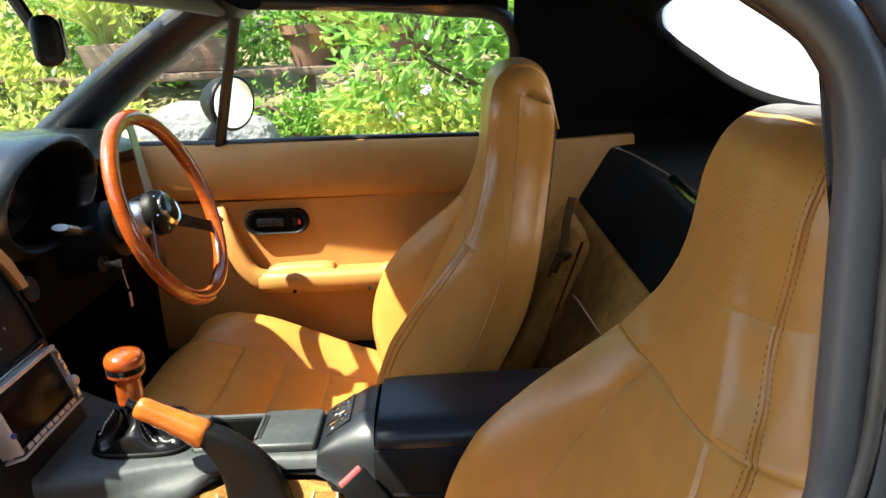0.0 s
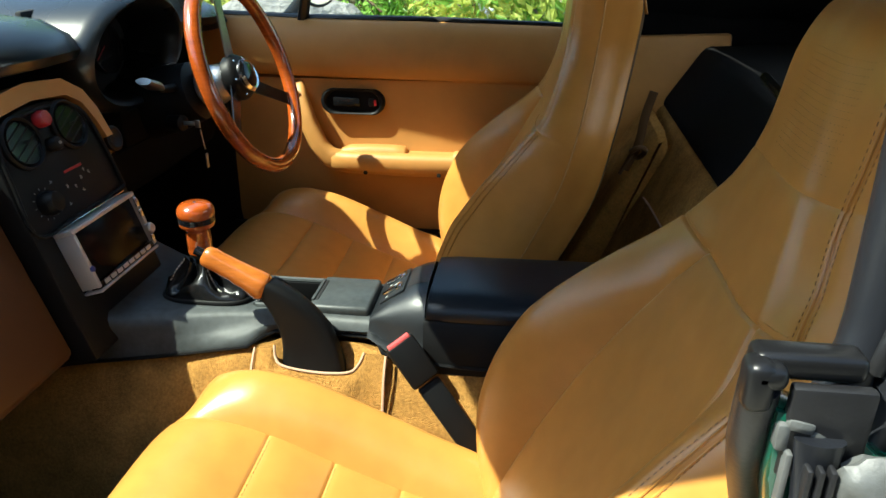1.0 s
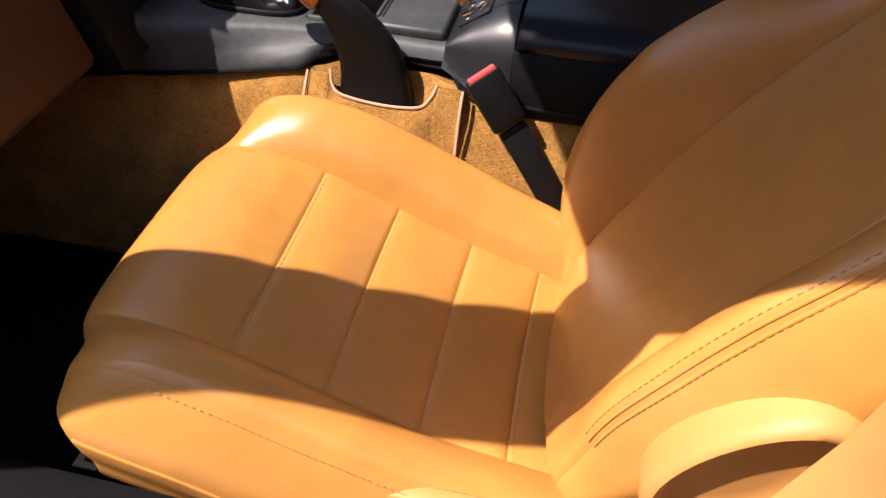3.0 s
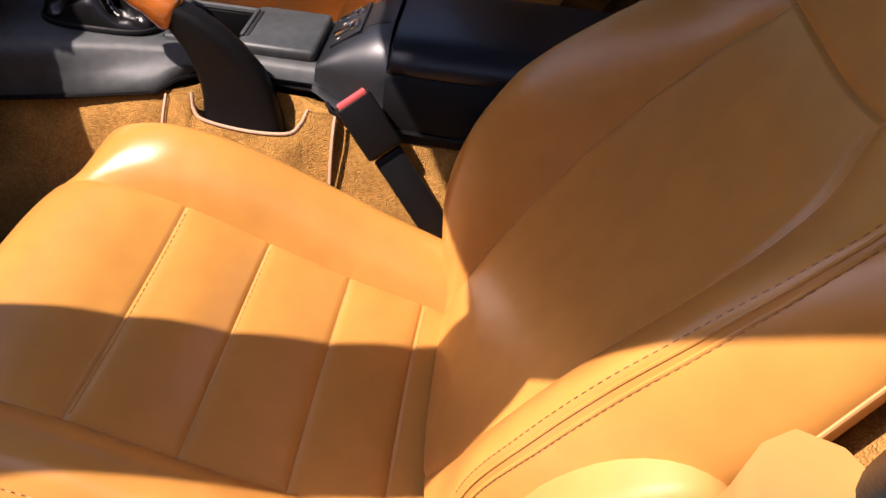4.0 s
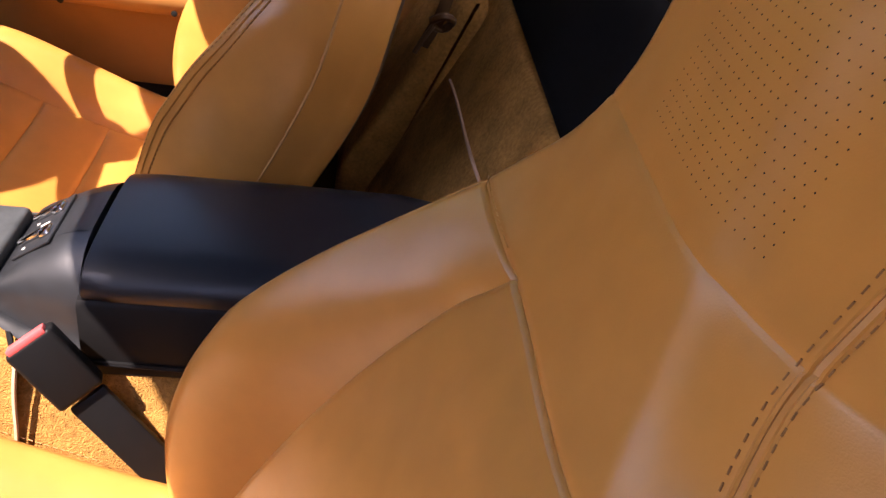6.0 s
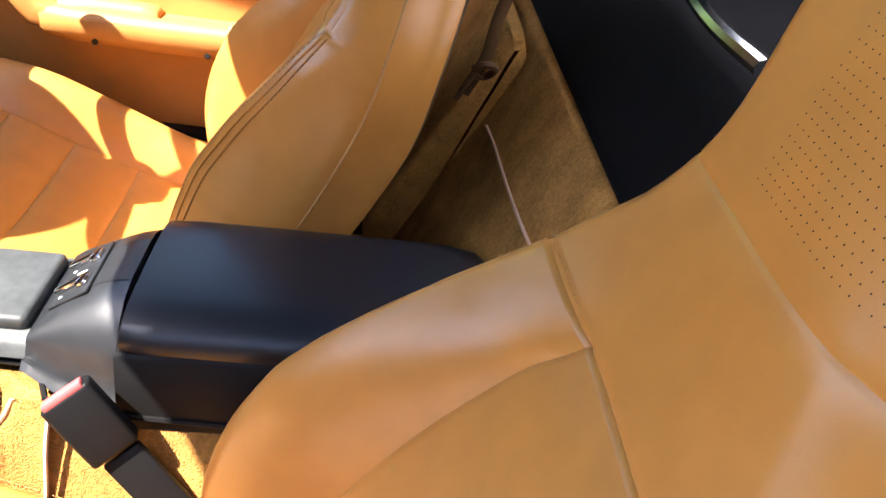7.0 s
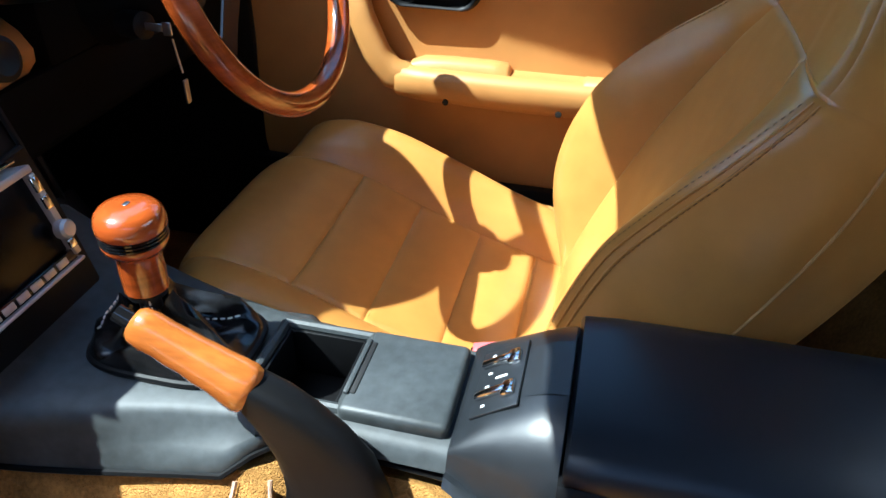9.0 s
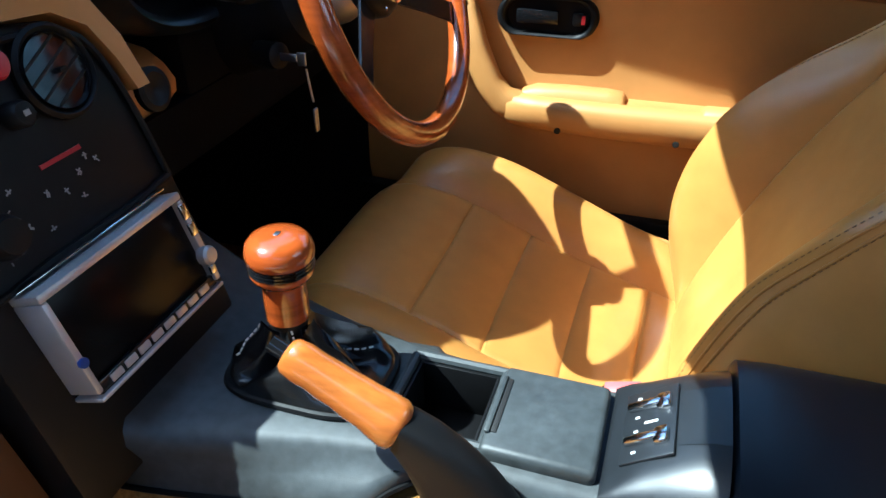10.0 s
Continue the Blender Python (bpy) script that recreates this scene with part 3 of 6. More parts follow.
    part("perforation", dots, DARK_RECESS, seat, "rows of tiny dark holes", kind="stuff")
    # recliner cover, hinge and rails
    ox = ay + side * (0.200 if worn else 0.222)
    lx, lz = 0.50 - lean * 0.5, 0.86

    def oval(f, w, grow=0.0):
        return [(0.313 + dx - lean * 0.1 + f * ((0.088 + grow) * math.cos(k) * lx - (0.046 + grow) * math.sin(k) * lz), ox + side * w, 0.506 + dz + f * ((0.088 + grow) * math.cos(k) * lz + (0.046 + grow) * math.sin(k) * lx)) for k in np.linspace(0, 2 * math.pi, 32, endpoint=False)]
    part("recliner_cover", loft([oval(1.0, -0.012), oval(1.0, 0.022), oval(0.96, 0.031), oval(0.88, 0.033), oval(0.80, 0.028), oval(0.72, 0.024), oval(0.3, 0.023)]), VINYL, seat, "dished tan plastic recliner cover", 60)
    part("recliner_lever", tube(cat([(0.19 + dx, ox + side * 0.012, 0.36 + dz), (0.12 + dx, ox + side * 0.018, 0.372 + dz), (0.06 + dx, ox + side * 0.02, 0.37 + dz)], 8), 0.009, 8, flat=0.6), VINYL, seat, "tan recliner lever")
    if not worn:
        part("hinge", box((0.225 + dx, ox - side * 0.045, 0.375 + dz), (0.05, 0.012, 0.10), 0.004, rot=pose(0, 0, 0, 0, 30, 0).to_3x3()), BLACK_PLASTIC, seat, "black steel hinge")
    for sg in (1, -1):
        part("rail", box((0.0 + dx, cy + sg * 0.17, 0.235), (0.50, 0.035, 0.05), 0.004), BLACK_PLASTIC, seat, "black steel seat rail")
    part("base", box((0.02 + dx, cy, 0.265 + dz), (0.40, 0.38, 0.07), 0.01), BLACK_PLASTIC, seat, "black seat base")
    return seat


car_seat(-0.335, 0.030, 0.0, 0.0, -1, "tan leather bucket seat, empty and sunlit, on the passenger side", "passenger_seat", 0.0, True)
car_seat(0.325, 0.014, -0.138, 0.025, 1, "tan leather bucket seat behind the wooden steering wheel", "driver_seat", 0.12, False)

# ---- floor, tunnel, bulkhead ----
floor = whole("floor", box((-0.1, 0.0, 0.185), (1.5, 1.30, 0.03), 0.004), CARPET, "dark brown carpet on the car floor", "floor", "structure")
TUN = [(-0.42, 0.085, 0.455), (-0.26, 0.088, 0.472), (-0.17, 0.088, 0.485), (-0.145, 0.082, 0.488), (-0.125, 0.062, 0.488), (-0.07, 0.058, 0.488), (-0.012, 0.062, 0.488), (0.010, 0.080, 0.488), (0.05, 0.084, 0.484), (0.16, 0.084, 0.478), (0.42, 0.085, 0.45)]
rings = []
for x, hw, zt in [(-0.80, 0.13, 0.42)] + TUN + [(0.60, 0.12, 0.42)]:
    half = [(0.030, zt - 0.07), (0.036, zt - 0.01), (max(hw * 0.88, 0.040), zt + 0.002), (hw, zt - 0.006), (hw + 0.025, zt - 0.04), (hw + 0.05, zt - 0.09), (hw + 0.072, zt - 0.17), (hw + 0.085, 0.205)]
    rings.append([(x, -a, b) for a, b in half[::-1]] + [(x, a + 0.034, b) for a, b in half])
whole("tunnel_carpet", loft(rings, True, True), CARPET, "tan looped carpet over the transmission tunnel", "carpet", "structure")
whole("bulkhead_carpet", prism([(0.30, 0.20), (0.30, 0.325), (0.478, 0.704), (0.53, 0.704), (0.53, 0.20)], "y", -0.60, 0.60, 0.012), CARPET, "tan carpet on the slope behind the seats", "carpet", "structure")
whole("carpet_seam", tube(cat([(0.424, 0.33, 0.5925), (0.4268, 0.27, 0.5985), (0.4310, 0.13, 0.6073), (0.4370, 0.012, 0.6200), (0.4420, -0.07, 0.6305)], 16), 0.0021, 6), BINDING, "pale seam across the rear carpet", "carpet seam", "structure")
whole("parcel_shelf", prism([(0.480, 0.708), (0.55, 0.82), (0.82, 0.835), (0.86, 0.872), (0.95, 0.872), (0.95, 0.60), (0.54, 0.60)], "y", -0.60, 0.60, 0.012), CANVAS, "black vinyl parcel shelf under the soft top", "shelf", "structure")
whole("shelf_rail", tube(cat([(0.535, -0.05, 0.842), (0.538, 0.05, 0.838), (0.545, 0.16, 0.842)], 10), 0.007, 8), CHROME, "short bright metal rail on the parcel shelf", "metal rail")
for sg, x0 in ((1, 0.30), (-1, 0.40)):
    whole("quarter_trim_" + ("right" if sg > 0 else "left"), prism([(x0, 0.30), (x0, 0.80), (x0 + 0.03, 0.835), (0.60, 0.845), (0.60, 0.30)], "y", sg * 0.60 - 0.012, sg * 0.60 + 0.012, 0.008), VINYL, "tan vinyl trim panel behind the door", "trim panel", "structure")

tower = prism([(0.28, 0.25), (0.285, 0.42), (0.375, 0.585), (0.44, 0.70), (0.456, 0.704), (0.48, 0.62), (0.48, 0.25)], "y", 0.36, 0.585, 0.016, 3)
whole("belt_tower", tower, CARPET, "tan carpet hump behind the driver seat", "carpet", "structure")

for sg in (1, -1):
    whole("sill_" + ("right" if sg > 0 else "left"), box((-0.15, sg * 0.640, 0.265 if sg > 0 else 0.250), (1.5, 0.05, 0.20 if sg > 0 else 0.15), 0.006), CANVAS, "dark inner sill under the door", "sill", "structure")

# ---- floor mat ----
mat_thing = thing("floor_mat", (-0.42, -0.36, 0.20), "black floor mat with a cream woven tag in the passenger footwell", "floor mat")
part("pad", box((-0.45, -0.375, 0.206), (0.60, 0.38, 0.012), 0.004), CANVAS, mat_thing)
tagp = part("tag", box((-0.285, -0.445, 0.2145), (0.035, 0.11, 0.003), 0.001), CREAM, mat_thing, "cream woven tag")
for k in range(6):
    part("mark", box((-0.285, -0.488 + 0.017 * k, 0.2165), (0.016, 0.009, 0.001), 0), DARK_RECESS, tagp)

# ---- console ----
YC = 0.013
console = thing("center_console", (0.0, YC, 0.47), "black plastic centre console with worn grey lid and armrest", "console")
ST = [(-0.44, 0.118, 0.128, 0.575, 0.450), (-0.40, 0.116, 0.127, 0.553, 0.457), (-0.36, 0.112, 0.125, 0.535, 0.462), (-0.335, 0.106, 0.124, 0.530, 0.466), (-0.29, 0.092, 0.120, 0.528, 0.472), (-0.25, 0.080, 0.115, 0.527, 0.477), (-0.21, 0.071, 0.111, 0.527, 0.483),
      (-0.168, 0.064, 0.108, 0.526, 0.490), (-0.150, 0.062, 0.086, 0.526, 0.497), (-0.135, 0.061, 0.070, 0.526, 0.498), (-0.092, 0.060, 0.066, 0.525, 0.498), (-0.04, 0.060, 0.066, 0.524, 0.498), (0.012, 0.061, 0.070, 0.524, 0.498)]
HY0, HY1 = -0.036, 0.044
bm = bmesh.new()
rows3 = []
for x, ht, hb, zt, zb in ST:
    hb *= 0.90
    left = [(-hb, zb - 0.004), (-hb, zb), (-hb + 0.002, zb + 0.008), (-(ht * 0.45 + hb * 0.55), zb + 0.45 * (zt - zb)), (-(ht + 0.006), zt - 0.016), (-(ht + 0.001), zt - 0.006), (-ht + 0.007, zt)]
    prof = left + [(HY0, zt), (HY1, zt)] + [(-a, b) for a, b in left[::-1]]
    rows3.append([bm.verts.new((x, YC + a, b)) for a, b in prof])
for i, (a, b) in enumerate(zip(rows3, rows3[1:])):
    for j in range(len(a) - 1):
        if 7 <= i <= 9 and j == 7:
            continue
        bm.faces.new((a[j], a[j + 1], b[j + 1], b[j]))
hole = [rows3[r][7] for r in range(7, 11)] + [rows3[r][8] for r in range(10, 6, -1)]
low = [bm.verts.new((v.co.x, v.co.y, v.co.z - 0.055)) for v in hole]
for i in range(len(hole)):
    j = (i + 1) % len(hole)
    bm.faces.new((hole[i], hole[j], low[j], low[i]))
bm.faces.new(low)
part("front_tray", bm, GREY_PLASTIC, console, "worn dark grey plastic tray with an open bin", angle=50)
rim = [(-0.172, YC + HY0 - 0.004), (-0.088, YC + HY0 - 0.004), (-0.088, YC + HY1 + 0.004), (-0.172, YC + HY1 + 0.004)]
part("bin_rim", merge(*[tube([(p[0], p[1], 0.5265), (q[0], q[1], 0.5265)], 0.0045, 8) for p, q in zip(rim, rim[1:] + rim[:1])]), GREY_PLASTIC, console)
for c, sz in (((-0.1655, YC + 0.004, 0.499), (0.003, 0.076, 0.052)), ((-0.0945, YC + 0.004, 0.499), (0.003, 0.076, 0.052)), ((-0.13, YC + HY0 + 0.002, 0.499), (0.072, 0.003, 0.052)), ((-0.13, YC + HY1 - 0.002, 0.499), (0.072, 0.003, 0.052))):
    part("bin_wall", box(c, sz, 0.001), BLACK_PLASTIC, console)
part("bin_floor", box((-0.13, YC + 0.004, 0.474), (0.074, 0.078, 0.004), 0.001), BLACK_PLASTIC, console)
lid = part("lid", box((-0.044, YC, 0.5275), (0.090, 0.098, 0.018), 0.006, segs=3), GREY_PLASTIC, console, "worn grey lid with a finger slot")
part("finger_slot", box((-0.081, YC, 0.536), (0.005, 0.062, 0.003), 0.001), DARK_RECESS, lid)
part("lip", box((-0.086, YC, 0.5375), (0.005, 0.066, 0.004), 0.0018), GREY_PLASTIC, lid)
# hump with the window switches
hump = []
for x, hw, zt in ((0.004, 0.061, 0.526), (0.008, 0.062, 0.530), (0.016, 0.065, 0.537), (0.03, 0.070, 0.548), (0.045, 0.075, 0.558), (0.060, 0.080, 0.567), (0.074, 0.084, 0.5735), (0.087, 0.086, 0.576)):
    zb = smooth1(x, [(0.0, 0.508), (0.02, 0.500), (0.045, 0.488), (0.09, 0.484)])
    r = min(0.016 + 0.65 * max(x - 0.004, 0), 0.058) * min(1, (zt - zb) / 0.055)
    half = [(hw + 0.018, zb), (hw + 0.012, zb + 0.006), (hw + 0.006, zb + 0.3 * (zt - r - zb))]
    half += [(hw - r * (1 - math.cos(k)), zt - r * (1 - math.sin(k))) for k in np.linspace(0, math.pi / 2, 8)] + [(hw * 0.35, zt + 0.0005)]
    hump.append([(x, YC - a, b) for a, b in half] + [(x, YC + a, b) for a, b in half[::-1]])
part("switch_hump", loft(hump), HUMP_PLASTIC, console, "satin black plastic hump holding the window switches", angle=50)
sm = axis_pose((0.033, YC, 0.5512), (-0.58, 0, 0.81), (0, 1, 0))
plate = part("switch_plate", moved(box((0, 0, 0), (0.074, 0.044, 0.003), 0.0014), sm), HUMP_PLASTIC, console, "satin black window switch plate")
for sg in (1, -1):
    part("switch", moved(merge(box((sg * 0.018, 0.004, 0.004), (0.007, 0.028, 0.006), 0.002), box((sg * 0.018, -0.012, 0.003), (0.016, 0.012, 0.006), 0.003)), sm), CHROME, plate, "shiny rocker switch")
    for k in (-1, 1):
        part("symbol", moved(box((sg * 0.018 + 0.0105 * k, 0.010, 0.0018), (0.0022, 0.0035, 0.0006), 0), sm), WHITE_MARK, plate)
part("symbol", moved(box((0, -0.002, 0.0018), (0.0022, 0.011, 0.0006), 0), sm), WHITE_MARK, plate)
# armrest lid and the box under it
arm = []
for x, hw, zt in ((0.0895, 0.082, 0.570), (0.092, 0.085, 0.5745), (0.12, 0.087, 0.5765), (0.25, 0.087, 0.578), (0.36, 0.086, 0.579), (0.395, 0.084, 0.574), (0.408, 0.079, 0.560)):
    rz = min(0.027, zt - 0.549)
    half = [(hw + 0.001, 0.546)] + [(hw + 0.002 - 0.042 * (1 - math.cos(k)), zt - rz * (1 - math.sin(k))) for k in np.linspace(0.05, math.pi / 2, 7)] + [(hw * 0.3, zt + 0.001)]
    arm.append([(x, YC - a, b) for a, b in half] + [(x, YC + a, b) for a, b in half[::-1]])
part("armrest", loft(arm), BLACK_VINYL, console, "padded black vinyl armrest lid", angle=50)
rear = []
for x, hw, zt in ((0.087, 0.088, 0.5445), (0.25, 0.087, 0.5445), (0.40, 0.078, 0.5445), (0.41, 0.074, 0.54)):
    half = [(hw + 0.014, 0.470), (hw + 0.013, 0.486), (hw + 0.002, zt - 0.004), (hw - 0.002, zt)]
    rear.append([(x, YC - a, b) for a, b in half] + [(x, YC + a, b) for a, b in half[::-1]])
part("armrest_box", loft(rear), BLACK_PLASTIC, console)
for sg in (1, -1):
    edge = [(x, YC + sg * (0.90 * hb + 0.001), zb) for x, ht, hb, zt, zb in ST] + [(0.03, YC + sg * 0.098, 0.496), (0.05, YC + sg * 0.101, 0.488), (0.09, YC + sg * 0.102, 0.485), (0.25, YC + sg * 0.101, 0.478), (0.40, YC + sg * 0.093, 0.474)]
    part("edge_strip", tube(edge, 0.0028, 6), BLACK_PLASTIC, console)

# ---- gear lever ----
lever = thing("gear_lever", (-0.262, 0.0, 0.53), "gear lever with a varnished wooden knob and black leather boot", "gear lever")
ring_o = []
for k in np.linspace(0, 2 * math.pi, 48, endpoint=False):
    cx, sx = math.cos(k), math.sin(k)
    ring_o.append((-0.252 + 0.070 * math.copysign(abs(cx) ** 0.55, cx), YC + 0.050 * math.copysign(abs(sx) ** 0.55, sx)))
boot = []
for f, z in ((1.0, 0.527), (1.0, 0.533), (0.95, 0.539), (0.84, 0.545), (0.68, 0.545), (0.50, 0.553), (0.36, 0.562), (0.27, 0.573), (0.24, 0.582)):
    row = []
    for i, (x, y) in enumerate(ring_o):
        a = 2 * math.pi * i / 48
        fold = (1 - f) * f * 4
        w = 0.013 * fold * math.sin(5 * a + 0.7 + 3 * f) + 0.008 * fold * math.sin(9 * a + 5 * f)
        row.append((-0.266 + (x + 0.266) * f + 0.5 * w * math.cos(a), (y) * f + 0.5 * w * math.sin(a), z + 0.9 * w))
    boot.append(row)
gb = part("boot", loft(boot), BOOT_LEATHER, lever, "creased black leather boot", angle=70)
for side_y in (0.6, 2.4, 3.6, 5.2):
    i = int(side_y / (2 * math.pi) * 48)
    seam = [Vector(boot[r][i]) + Vector((0, 0, 0.002)) for r in range(3, 9)]
    part("stitching", stitches(seam, (0, 0, 0.001), 0.004, 0.0025, 0.0009), WHITE_THREAD, gb, "white stitching")
part("boot_ring", tube([(x, y, 0.530) for x, y in ring_o], 0.0035, 8, loop=True), BLACK_PLASTIC, lever)
km = axis_pose((-0.2600, 0.0, 0.579), (0.02, 0.0, 1), (0, 1, 0))
part("shaft", lathe([(0.009, -0.02), (0.009, 0.012), (0.016, 0.012), (0.016, 0.016)], km), BLACK_PLASTIC, lever)
knob = part("knob", lathe([(0.0155, 0.016), (0.0175, 0.018), (0.0178, 0.038), (0.0172, 0.052), (0.0195, 0.056), (0.0245, 0.060), (0.0258, 0.064), (0.0256, 0.066)], km, 36), WOOD, lever, "varnished reddish wood knob")
part("knob_top", lathe([(0.0252, 0.0745), (0.0268, 0.0765), (0.0270, 0.082), (0.0255, 0.088), (0.0215, 0.0925), (0.014, 0.0952), (0.004, 0.0960)], km, 36), WOOD, knob)
for h in (0.0662, 0.0692, 0.0722):
    part("ring", lathe([(0.0245, h), (0.0262, h + 0.0006), (0.0262, h + 0.0020), (0.0245, h + 0.0026)], km, 36), BLACK_GLOSS, knob, "black band")
part("emblem", moved(box((0, 0, 0.0961), (0.006, 0.004, 0.0006), 0.0002), km), BRUSHED, knob)

# ---- handbrake ----
HB = -0.072
brake = thing("handbrake", (-0.07, HB, 0.45), "handbrake lever with a shaped wooden grip and black sleeve", "handbrake")
tip, end = Vector((-0.219, HB, 0.627)), Vector((-0.133, HB, 0.578))
ax = (end - tip).normalized()
upv = Vector((ax.z, 0, -ax.x)) if ax.x < 0 else Vector((-ax.z, 0, ax.x))
grip = []
for f, r, q in ((0.0, 0.006, 0), (0.012, 0.0115, 0), (0.05, 0.0145, 0), (0.14, 0.0160, 0.0005), (0.26, 0.0158, 0.0014), (0.36, 0.0165, 0.0006), (0.48, 0.0168, 0.0020), (0.58, 0.0178, 0.001), (0.70, 0.0184, 0.0020), (0.82, 0.0196, 0.0008), (0.92, 0.0203, 0), (0.97, 0.0188, 0), (1.0, 0.0150, 0)):
    c = tip + (end - tip) * f
    row = []
    for k in np.linspace(0, 2 * math.pi, 28, endpoint=False):
        under = max(0, -math.sin(k))
        row.append(tuple(c + Vector((0, 1, 0)) * (0.88 * r * math.cos(k)) + upv * (r * math.sin(k) * 1.06 + 1.8 * q * under)))
    grip.append(row)
part("grip", loft(grip), GRIP_WOOD, brake, "pale orange varnished wooden grip with finger grooves", angle=60)
part("button", tube([tuple(tip - ax * 0.012), tuple(tip + ax * 0.004)], 0.0065, 12), BLACK_GLOSS, brake, "black release button")
part("collar", tube([tuple(end - ax * 0.004), tuple(end + ax * 0.002)], [0.0150, 0.0145], 20), BLACK_GLOSS, brake)
sleeve = []
OUT = [((-0.128, 0.594), (-0.1395, 0.566), 0.0150), ((-0.108, 0.586), (-0.128, 0.545), 0.0158), ((-0.088, 0.573), (-0.120, 0.523), 0.016), ((-0.066, 0.553), (-0.117, 0.503), 0.0162), ((-0.046, 0.527), (-0.117, 0.485), 0.0164), ((-0.034, 0.498), (-0.118, 0.466), 0.0166), ((-0.026, 0.470), (-0.119, 0.452), 0.0168), ((-0.022, 0.440), (-0.120, 0.436), 0.0168)]
for (x0, z0), (x1, z1), w in OUT:
    row = []
    c0, d = Vector(((x0 + x1) / 2, HB - 0.012 * min(1, max(0, 0.50 - (z0 + z1) / 2) / 0.06), (z0 + z1) / 2)), Vector(((x0 - x1) / 2, 0, (z0 - z1) / 2))
    for k in np.linspace(0, 2 * math.pi, 24, endpoint=False):
        cx, sx = math.cos(k), math.sin(k)
        row.append(tuple(c0 + d * math.copysign(abs(cx) ** 0.6, cx) + Vector((0, 1, 0)) * (w * math.copysign(abs(sx) ** 0.6, sx))))
    sleeve.append(row)
part("sleeve", loft(sleeve), BLACK_PLASTIC, brake, "black plastic sleeve", angle=60)

# carpet flap round the handbrake, with its bound edge
flap = thing("carpet_flap", (-0.05, -0.14, 0.42), "tan carpet flap with pale bound edge round the handbrake", "carpet")
U_EDGE = [(-0.128, -0.080, 0.492), (-0.124, -0.090, 0.478), (-0.110, -0.098, 0.470), (-0.060, -0.103, 0.467), (-0.016, -0.102, 0.470), (-0.002, -0.096, 0.480), (0.005, -0.086, 0.494)]
fine = cat(U_EDGE, 60)
rings = []
for x in np.linspace(-0.152, 0.034, 64):
    y0 = np.interp(x, fine[:, 0], fine[:, 1], -0.085, -0.090)
    z0 = np.interp(x, fine[:, 0], fine[:, 2], 0.490, 0.494)
    wave = 0.004 * math.sin(x * 60)
    y1, z1 = -0.134 + wave, 0.415
    rings.append([(x, y0 + (y1 - y0) * f - 0.010 * math.sin(math.pi * f) * (1 - f), z0 + (z1 - z0) * f) for f in np.linspace(0, 1, 9)])
bm = loft(rings, False, False)
ret = bmesh.ops.extrude_face_region(bm, geom=bm.faces[:])
bmesh.ops.translate(bm, vec=(0, 0.006, -0.002), verts=[g for g in ret["geom"] if isinstance(g, bmesh.types.BMVert)])
part("flap", bm, CARPET, flap, angle=60)
for k, row in ((-0.0025, rings[0]), (0.0025, rings[-1])):
    part("binding", tube([(p[0] + k, p[1] - 0.002, p[2] + 0.001) for p in row], 0.0021, 6), BINDING, flap, "pale pink binding")
part("binding", tube([(p[0], p[1] - 0.001, p[2] + 0.001) for p in fine], 0.0020, 8), BINDING, flap, "pale pink binding")

# ---- seat belt buckles ----


def buckle(base, top, side, label):
    ob = thing("seat_belt_buckle", base, label, "seat belt buckle", "seat belt buckles")
    b, t = Vector(base), Vector(top)
    d = (t - b)
    ln = d.length
    m = axis_pose(b, d, (1, 0.55 if side < 0 else 0, 0.45))
    part("stalk", moved(box((0, 0, ln * 0.34), (0.034, 0.010, ln * 0.70), 0.003), m), BLACK_PLASTIC, ob, "black plastic stalk")
    head = part("housing", moved(box((0, 0, ln - 0.032), (0.042, 0.022, 0.066), 0.004, segs=3), m), BLACK_PLASTIC, ob, "black buckle housing")
    part("release_button", moved(box((0, side * 0.0045, ln + 0.0015), (0.034, 0.013, 0.006), 0.0015), m), PALE_RED, head, "faded red release button")
    part("slot", moved(box((0, -side * 0.0062, ln + 0.0012), (0.030, 0.004, 0.002), 0), m), DARK_RECESS, head)
    for k in (0.06, 0.12):
        part("rivet", moved(lathe([(0.0028, -0.007), (0.0028, -0.0062), (0.001, -0.0058)], Matrix.Translation((0.006, 0, k * ln + 0.02)) @ pose(0, 0, 0, 90, 0, 0), 10), m), BLACK_GLOSS, ob)
    return ob


buckle((0.190, -0.145, 0.355), (0.058, -0.106, 0.528), -1, "black seat belt buckle with faded red button beside the console")
buckle((0.045, 0.145, 0.345), (0.010, 0.112, 0.484), 1, "black seat belt buckle with faded red button by the driver seat")

# ---- centre stack and stereo ----
SN = Vector((1, 0, 0.3)).normalized()
SM = axis_pose((-0.374, -0.039, 0.624), SN, (0, 1, 0))          # x across the car, y up the face, z out of it
stereo = thing("car_stereo", SM @ Vector((0, -0.045, 0)), "double-height car stereo with silver frame and dark screen", "car stereo")
for c, size in (((0, 0.0435, -0.004), (0.158, 0.007, 0.034)), ((0, -0.0455, -0.004), (0.158, 0.004, 0.034)), ((-0.0760, 0, -0.004), (0.006, 0.080, 0.034)), ((0.0755, 0, -0.004), (0.007, 0.080, 0.034))):
    part("frame_bar", moved(box(c, size, 0.0018), SM), SILVER, stereo, "silver frame edge")
part("trim_line", moved(box((0, 0.0505, -0.008), (0.160, 0.0018, 0.012), 0.0006), SM), CHROME, stereo, "thin bright trim line")
part("screen", moved(box((-0.001, 0.004, 0.000), (0.146, 0.074, 0.012), 0.001), SM), SCREEN_BLACK, stereo, "black glossy screen")
